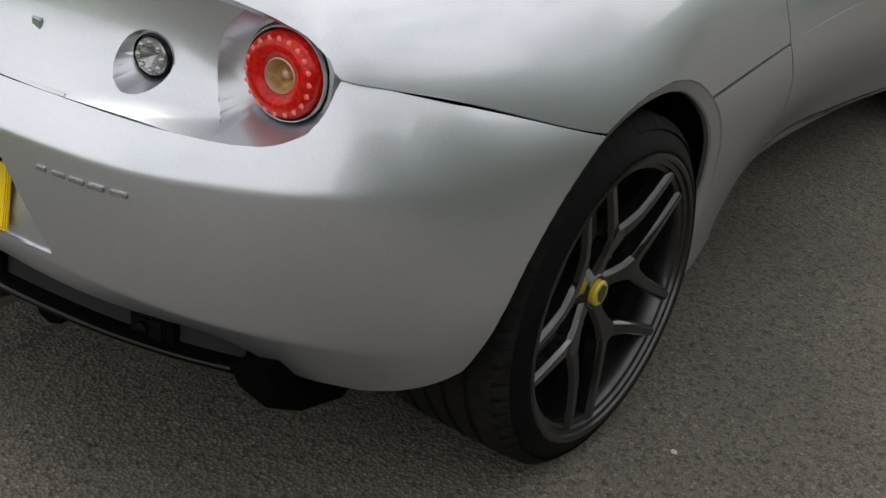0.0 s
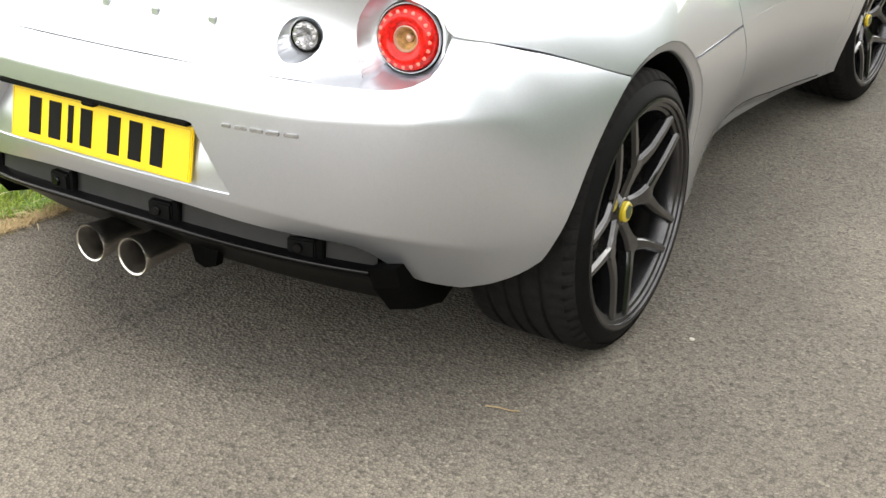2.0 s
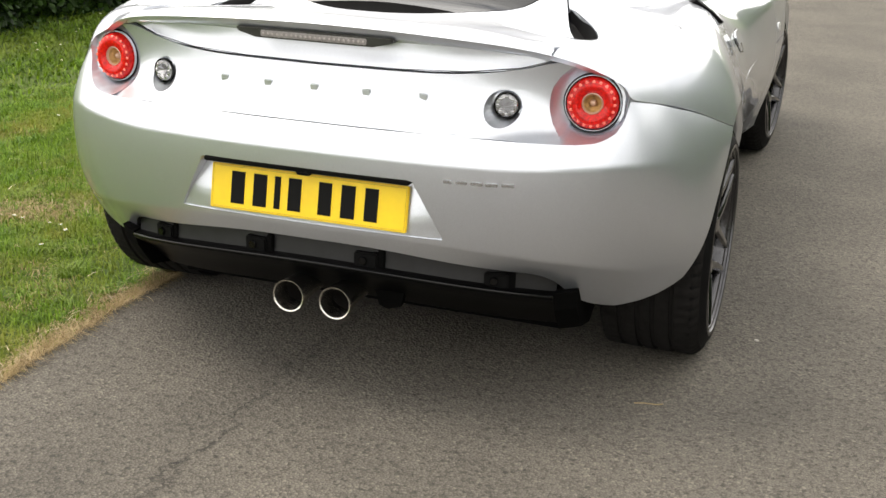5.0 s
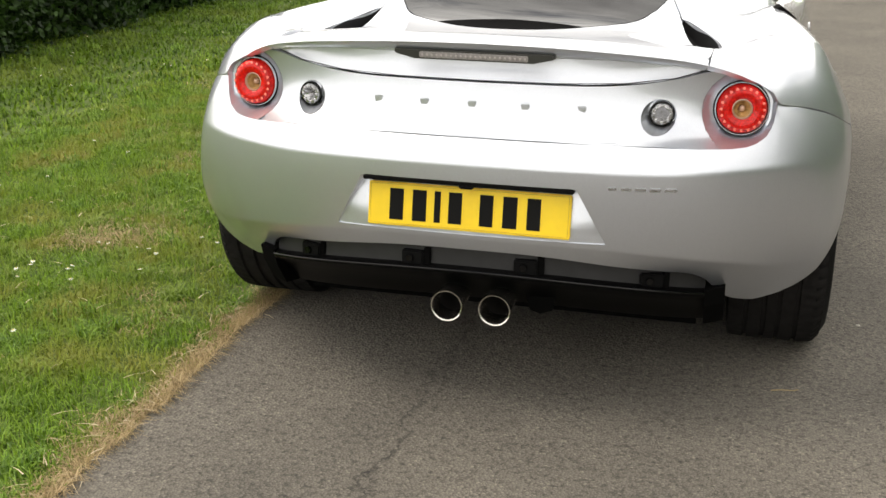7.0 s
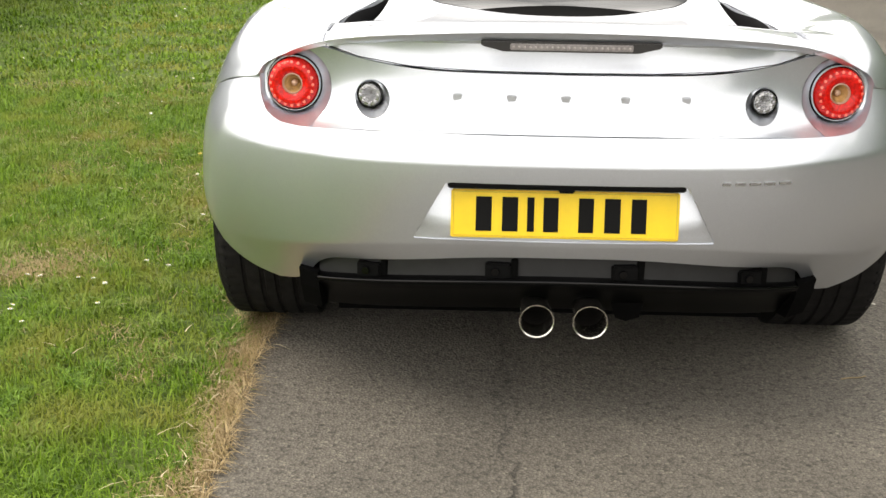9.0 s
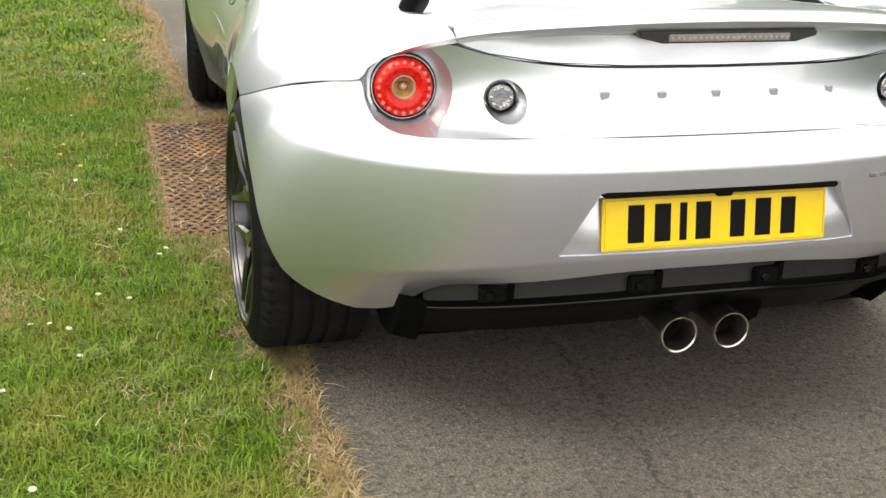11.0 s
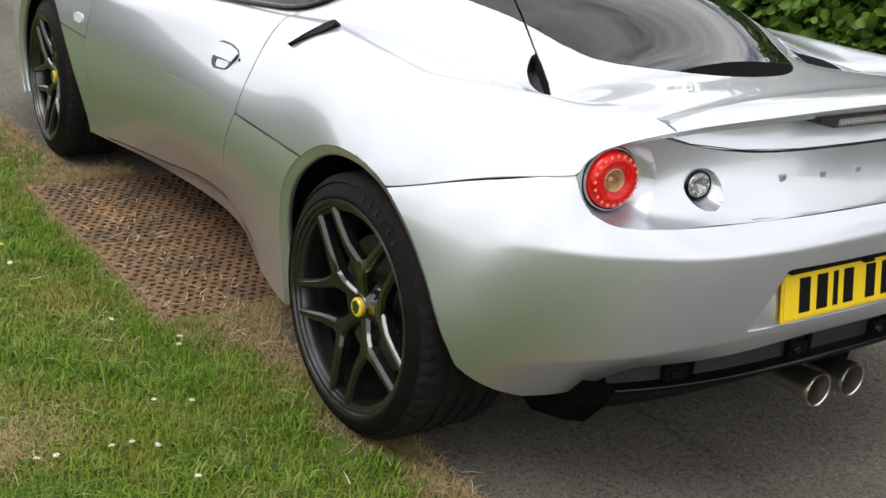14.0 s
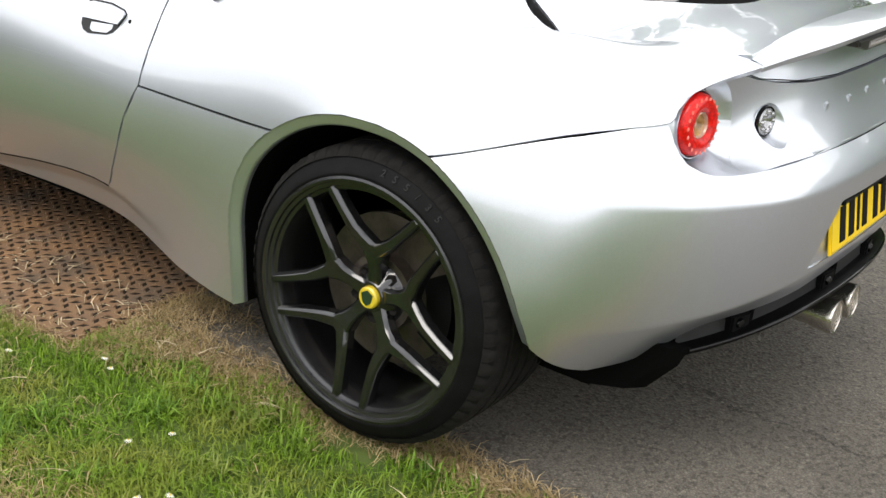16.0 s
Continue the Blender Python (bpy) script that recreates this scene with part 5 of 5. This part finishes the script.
def build_grass():
    rng = np.random.default_rng(5)
    for name, x0, y0, y1, n, h, w in (("grass", -2.9, -2.2, 3.0, 230000, .044, .0034), ("grass", -8.5, -7.0, 13.0, 330000, .050, .0115)):
        xs, ys = rng.uniform(x0, -.70, n), rng.uniform(y0, y1, n)
        edge = wander_of(ys)
        inside = xs < edge - .06 * rng.uniform(0, 2.2, n) ** 2 + .01
        on_plate = (xs > PLATE_X[0] - .02) & (ys > PLATE_Y[0] - .02) & (ys < PLATE_Y[1] + .02)
        clump = patchy(xs, ys, 4.0)
        near_tyre = (np.abs(ys) < .10) & (xs > -.935)
        keep = inside & ~on_plate & (rng.uniform(-.95, .6, n) < .6 * clump + .35) & ~near_tyre
        if x0 < -4:
            keep &= (xs < -2.2 - .7 * rng.uniform(0, 1, n)) | (ys > 2.9 - .5 * rng.uniform(0, 1, n)) | (ys < -2.1 + .5 * rng.uniform(0, 1, n))
        xs, ys, clump = xs[keep], ys[keep], clump[keep]
        m = len(xs)
        places = np.stack([xs, ys, np.full(m, -.019)], 1)
        heights = h * rng.uniform(.55, 1.35, m) * (1 + .55 * clump)
        # blades far to the left take the darker green
        deep = xs < -2.5 - .9 * rng.uniform(0, 1, m)
        for chosen, mat, label in ((~deep, GRASS, "short mown green grass with yellowing patches"), (deep, DARK_GRASS, "darker green grass towards the hedge")):
            if chosen.sum() > 4000:
                k = int(chosen.sum())
                blades(name, places[chosen], heights[chosen], w * rng.uniform(.6, 1.3, k), rng.uniform(.25, 1.3, k), mat, label, "grass", rng)
    # tufts that the mower missed
    n, per = 650, 46
    tx, ty = rng.uniform(-2.9, -.86, n), rng.uniform(-2.0, 3.4, n)
    far = rng.uniform(0, 1, n) < .35
    tx, ty = np.where(far, rng.uniform(-4.4, -1.0, n), tx), np.where(far, rng.uniform(1.5, 9.0, n), ty)
    tx = np.minimum(tx, wander_of(ty) - .06)
    xs = np.repeat(tx, per) + rng.normal(0, .020, n * per)
    ys = np.repeat(ty, per) + rng.normal(0, .020, n * per)
    keep = ~((xs > PLATE_X[0] - .03) & (ys > PLATE_Y[0] - .03) & (ys < PLATE_Y[1] + .03)) & ~((np.abs(ys) < .12) & (xs > -.96))
    xs, ys = xs[keep], ys[keep]
    m = len(xs)
    blades("grass_tufts", np.stack([xs, ys, np.full(m, -.019)], 1), rng.uniform(.045, .085, m), rng.uniform(.0028, .0050, m), rng.uniform(.3, 1.2, m), TUFT, "longer tufts of grass in the mown verge", "grass", rng)
    # dry thatch along the road's edge, round the plates and scattered
    n = 36000
    ys = rng.uniform(-2.4, 7.0, n)
    ragged = .058 + .055 * patchy(ys * 0, ys, 2.6) + .045 * patchy(ys * 0, ys, 9.0)
    xs = wander_of(ys) + .02 - np.abs(rng.normal(0, 1, n)) * np.maximum(ragged, .02) - .02 * rng.uniform(0, 1, n)
    k = 30000
    xs2, ys2 = rng.uniform(-2.7, -.8, k), rng.uniform(-2.0, 3.2, k)
    drift = patchy(xs2, ys2, 2.2) + .5 * patchy(xs2, ys2, 7.0) + rng.normal(0, .12, k) > .20
    xs2, ys2 = xs2[drift], ys2[drift]
    # a worn, dried-out patch beside the tyre's track
    worn = rng.normal(0, 1, (2, 1500)) * np.array([[.10], [.065]])
    xs2, ys2 = np.concatenate([xs2, worn[0] - 1.62]), np.concatenate([ys2, worn[1] + .28])
    q = 6000
    side_pick = rng.integers(0, 3, q)
    xs3 = np.where(side_pick == 0, PLATE_X[0] + rng.normal(0, .018, q), rng.uniform(PLATE_X[0], -.62, q))
    ys3 = np.where(side_pick == 0, rng.uniform(*PLATE_Y, q), np.where(side_pick == 1, PLATE_Y[0] - np.abs(rng.normal(0, .12, q)), PLATE_Y[1] + np.abs(rng.normal(0, .07, q))))
    xs, ys = np.concatenate([xs, xs2, xs3]), np.concatenate([ys, ys2, ys3])
    on_plate = (xs > PLATE_X[0] + .05) & (ys > PLATE_Y[0] + .02) & (ys < PLATE_Y[1] - .02)
    xs, ys = xs[~on_plate], ys[~on_plate]
    m = len(xs)
    places = np.stack([xs, ys, np.where(xs > wander_of(ys), .002, -.014)], 1)
    blades("dry_grass", places, .045 * rng.uniform(.5, 1.5, m), .0021 * rng.uniform(.6, 1.4, m), rng.uniform(.9, 1.3, m), STRAW, "straw-coloured dead grass along the asphalt edge", "dry grass", rng)
    # loose stalks
    m = 520
    ys = rng.uniform(-2.2, 3.5, m)
    xs = wander_of(ys) - rng.uniform(-.06, 1.4, m)
    xs[:110], ys[:110] = rng.uniform(PLATE_X[0], -.70, 110), rng.uniform(*PLATE_Y, 110)
    xs[110:330] = wander_of(ys[110:330]) - .04 + rng.normal(0, .045, 220)
    places = np.stack([xs, ys, np.full(m, .010)], 1)
    blades("straw_stalks", places, rng.uniform(.03, .085, m), rng.uniform(.002, .004, m), np.full(m, 1.0), STALK, "loose pale straw stalks lying on the verge", "straw", rng, flat=True)


build_grass()


def daisy(at, size, mat, kind, label):
    stem = bmesh.new()
    tube(stem, [(0, 0, -.02), (.002, 0, .01), (0, .001, .024)], .0009, 5)
    ob = part(kind, stem, GRASS, None)
    tagged(ob, label, "flower", group="flowers in the verge")
    head = bmesh.new()
    n = 11
    mid = head.verts.new((0, 0, .0245))
    for k in range(n):
        a, b = 2 * math.pi * (k - .38) / n, 2 * math.pi * (k + .38) / n
        p = [head.verts.new((size * .45 * math.cos(a), size * .45 * math.sin(a), .0262)), head.verts.new((size * math.cos((a * 2 + b) / 3), size * math.sin((a * 2 + b) / 3), .024)),
             head.verts.new((size * math.cos((a + 2 * b) / 3), size * math.sin((a + 2 * b) / 3), .024)), head.verts.new((size * .45 * math.cos(b), size * .45 * math.sin(b), .0262))]
        head.faces.new([mid] + p)
    part("petals", head, mat, ob)
    eye = bmesh.new()
    bmesh.ops.create_uvsphere(eye, u_segments=8, v_segments=5, radius=size * .33)
    bmesh.ops.scale(eye, vec=(1, 1, .45), verts=eye.verts)
    bmesh.ops.translate(eye, vec=(0, 0, .027), verts=eye.verts)
    part("flower_eye", eye, BADGE_YELLOW, ob)
    ob.location = at
    return ob


first = daisy((-1.31, -.08, 0), .0085, PETAL, "daisy", "small white daisy in short grass")
rng = random.Random(11)
SPOTS = [(-1.23, 0.29), (-1.18, 0.25), (-1.08, 0.56), (-1.06, 0.61), (-1.19, 0.79), (-1.34, 0.09), (-1.56, -0.11), (-1.55, -0.14), (-1.43, 0.12), (-1.38, 0.12), (-1.26, 0.29), (-1.48, -0.23), (-1.17, 3.64), (-0.99, 4.9), (-0.94, 4.81), (-1.67, -0.26), (-1.69, -0.14), (-1.71, -0.1), (-1.55, 0.14), (-1.72, -0.18), (-3.08, 3.46), (-3.01, 3.42), (-2.16, 1.36), (-3.79, 3.1), (-3.62, 2.91), (-1.33, 2.15), (-1.23, 3.11), (-0.96, 3.67), (-1.06, 3.64), (-1.12, 4.91), (-0.95, 4.95), (-1.6, 0.14)]
for x, y in SPOTS[1:]:
    copy_thing(first, pose(x, y, 0, rng.uniform(-15, 15), rng.uniform(-15, 15), rng.uniform(0, 360)))
for k in range(70):
    x, y = -1.2 - 3.0 * rng.random() ** .8, rng.uniform(-.8, 7.0)
    copy_thing(first, pose(x, y, 0.003, rng.uniform(-20, 20), rng.uniform(-20, 20), rng.uniform(0, 360)))
gold = daisy((-1.36, 1.72, .006), .010, BADGE_YELLOW, "buttercup", "yellow buttercup in short grass")
for x, y in ((-1.37, 1.60, ), (-1.30, 1.45)):
    copy_thing(gold, pose(x, y, .006, 8, -6, 40))


def tread_plate(y0, y1):
    """A rusty steel plate with staggered raised lugs; dark lozenges laid on it paint the shade of its slots."""
    bm = bmesh.new()
    box(bm, (PLATE_X[0], y0, -.012), (PLATE_X[1], y1, .004), .002)
    ob = part("steel_plate", bm, RUST, None, smooth=False)
    tagged(ob, "rusty steel plate with raised tread, sunk in the verge", "steel plate", group="steel plates in the verge")
    lugs, slots = ([], []), ([], [])
    rows = int((y1 - y0) / .030)
    cols = int((PLATE_X[1] - PLATE_X[0]) / .036)
    r = random.Random(int(y0 * 100))
    for j in range(rows):
        for i in range(cols):
            cx = PLATE_X[0] + .022 + i * .036 + (.018 if j % 2 else 0) + r.uniform(-.002, .002)
            cy = y0 + .016 + j * .030 + r.uniform(-.002, .002)
            a = radians((38 if (i + j) % 2 else -38) + r.uniform(-8, 8))
            d, e = Vector((math.cos(a), math.sin(a), 0)), Vector((-math.sin(a), math.cos(a), 0))
            for store, off, length, half, z0, z1 in ((lugs, .0050, .016, .0035, .003, .0085), (slots, -.0050, .017, .0050, .0042, .0054)):
                verts, faces = store
                c = Vector((cx, cy, 0)) + e * off
                b = len(verts)
                verts += [c + d * length + Vector((0, 0, z0)), c + e * half + Vector((0, 0, z1)), c - d * length + Vector((0, 0, z0)), c - e * half + Vector((0, 0, z1)), c + e * half * 1.6 + Vector((0, 0, z0 - .001)), c - e * half * 1.6 + Vector((0, 0, z0 - .001))]
                faces += [(b, b + 1, b + 3), (b + 1, b + 2, b + 3), (b, b + 4, b + 1), (b + 4, b + 2, b + 1), (b, b + 3, b + 5), (b + 5, b + 3, b + 2)]
    for name, (verts, faces), mat in (("lug", lugs, RUST), ("slot", slots, SLOT_SHADE)):
        tagged(flesh(name, verts, faces, mat, ob, smooth=False), kind="stuff")


tread_plate(.765, 1.405)
tread_plate(1.412, 2.06)


def hedge(name, x_face, into, y0, y1, height, leaves, size, seed, label, mat, broad=.30):
    """A rough hedge: stems, and leaves in clumps with gaps, thicker towards its face, round a solid dark core."""
    rng = np.random.default_rng(seed)
    stems = bmesh.new()
    r = random.Random(seed)
    y = y0
    while y < y1:
        x = x_face + into * r.uniform(.35, .7)
        path = [(x, y, -.03)]
        for k in range(5):
            path.append((path[-1][0] + r.uniform(-.12, .10) * into, path[-1][1] + r.uniform(-.15, .15), path[-1][2] + height * r.uniform(.14, .2)))
        tube(stems, path, .014, 5)
        y += r.uniform(.12, .4)
    ob = part(name, stems, BARK, None)
    tagged(ob, label, "hedge")
    n = leaves
    centres = np.stack([x_face + into * np.abs(rng.normal(.0, .30, n // 40)), rng.uniform(y0, y1, n // 40), height * rng.uniform(0.0, 1, n // 40)], 1)
    bulge = patchy(centres[:, 1], centres[:, 2], 1.3)
    centres[:, 0] -= into * (.22 * bulge + .10 * np.sin(np.pi * np.clip(centres[:, 2] / height, 0, 1)))
    c = centres[rng.integers(0, len(centres), n)] + rng.normal(0, .085, (n, 3))
    c[:, 2] = np.maximum(c[:, 2], .01)
    d = rng.normal(0, 1, (n, 3)) + np.array([-into * .5, 0, -.3])
    d /= np.linalg.norm(d, axis=1, keepdims=True)
    e = np.cross(d, rng.normal(0, 1, (n, 3)) + np.array([-into * .6, 0, 1.2]))
    e /= np.maximum(np.linalg.norm(e, axis=1, keepdims=True), 1e-6)
    s = (size * rng.uniform(.6, 1.4, n))[:, None]
    nrm = np.cross(d, e)
    fold = nrm * s * .12
    v = np.stack([c, c + d * s * .25 + e * s * broad + fold, c + d * s * .68 + e * s * broad * .93 + fold, c + d * s, c + d * s * .68 - e * s * broad * .93 + fold, c + d * s * .25 - e * s * broad + fold], 1).reshape(-1, 3)
    me = bpy.data.meshes.new("leaves")
    k = np.arange(n)[:, None] * 6
    loops = np.concatenate([k + np.array([[0, 1, 2, 3]]), k + np.array([[0, 3, 4, 5]])], 1).reshape(-1)
    me.vertices.add(len(v))
    me.vertices.foreach_set("co", v.reshape(-1))
    me.loops.add(len(loops))
    me.loops.foreach_set("vertex_index", loops.astype(np.int32))
    me.polygons.add(2 * n)
    me.polygons.foreach_set("loop_start", (np.arange(2 * n) * 4).astype(np.int32))
    me.update(calc_edges=True)
    me.materials.append(mat)
    leaf_ob = new("leaves", me)
    leaf_ob.parent = ob
    tagged(leaf_ob, kind="stuff")
    # added solid block, coloured dark to stand in for the shade behind the leaves
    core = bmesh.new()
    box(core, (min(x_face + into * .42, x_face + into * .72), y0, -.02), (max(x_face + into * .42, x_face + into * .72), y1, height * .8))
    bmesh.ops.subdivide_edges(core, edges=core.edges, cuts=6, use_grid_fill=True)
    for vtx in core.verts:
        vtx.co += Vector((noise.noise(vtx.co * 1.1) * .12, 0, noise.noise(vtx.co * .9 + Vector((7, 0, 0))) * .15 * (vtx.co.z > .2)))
    part("inner_shade_core", core, SHADE_CORE, ob)


# the hedge's inner shade as a near-black green colour
SHADE_CORE = material("hedge_inner_shade", (.012, .018, .006), .95, second=(.03, .04, .012), scale=14, bump=.8, bump_scale=40, spec=.1)
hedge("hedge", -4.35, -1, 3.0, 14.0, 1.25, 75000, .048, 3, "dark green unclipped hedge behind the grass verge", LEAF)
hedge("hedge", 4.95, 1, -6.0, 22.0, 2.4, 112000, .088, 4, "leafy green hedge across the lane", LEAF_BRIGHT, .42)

# a pale pebble and a twig on the asphalt
bm = bmesh.new()
bmesh.ops.create_icosphere(bm, subdivisions=2, radius=.0055)
for v in bm.verts:
    v.co = Vector((v.co.x * 1.3, v.co.y, v.co.z * .6)) * (1 + .25 * noise.noise(v.co * 120))
    v.co += Vector((1.024, .104, .003))
tagged(part("pebble", bm, PEBBLE, None), "small pale pebble on the asphalt", "pebble")
bm = bmesh.new()
tube(bm, [(.775, -.437, .003), (.80, -.430, .0045), (.83, -.424, .003), (.845, -.415, .003)], .0014, 6)
tagged(part("straw_stalk", bm, STRAW, None), "short pale stalk lying on the asphalt", "straw")
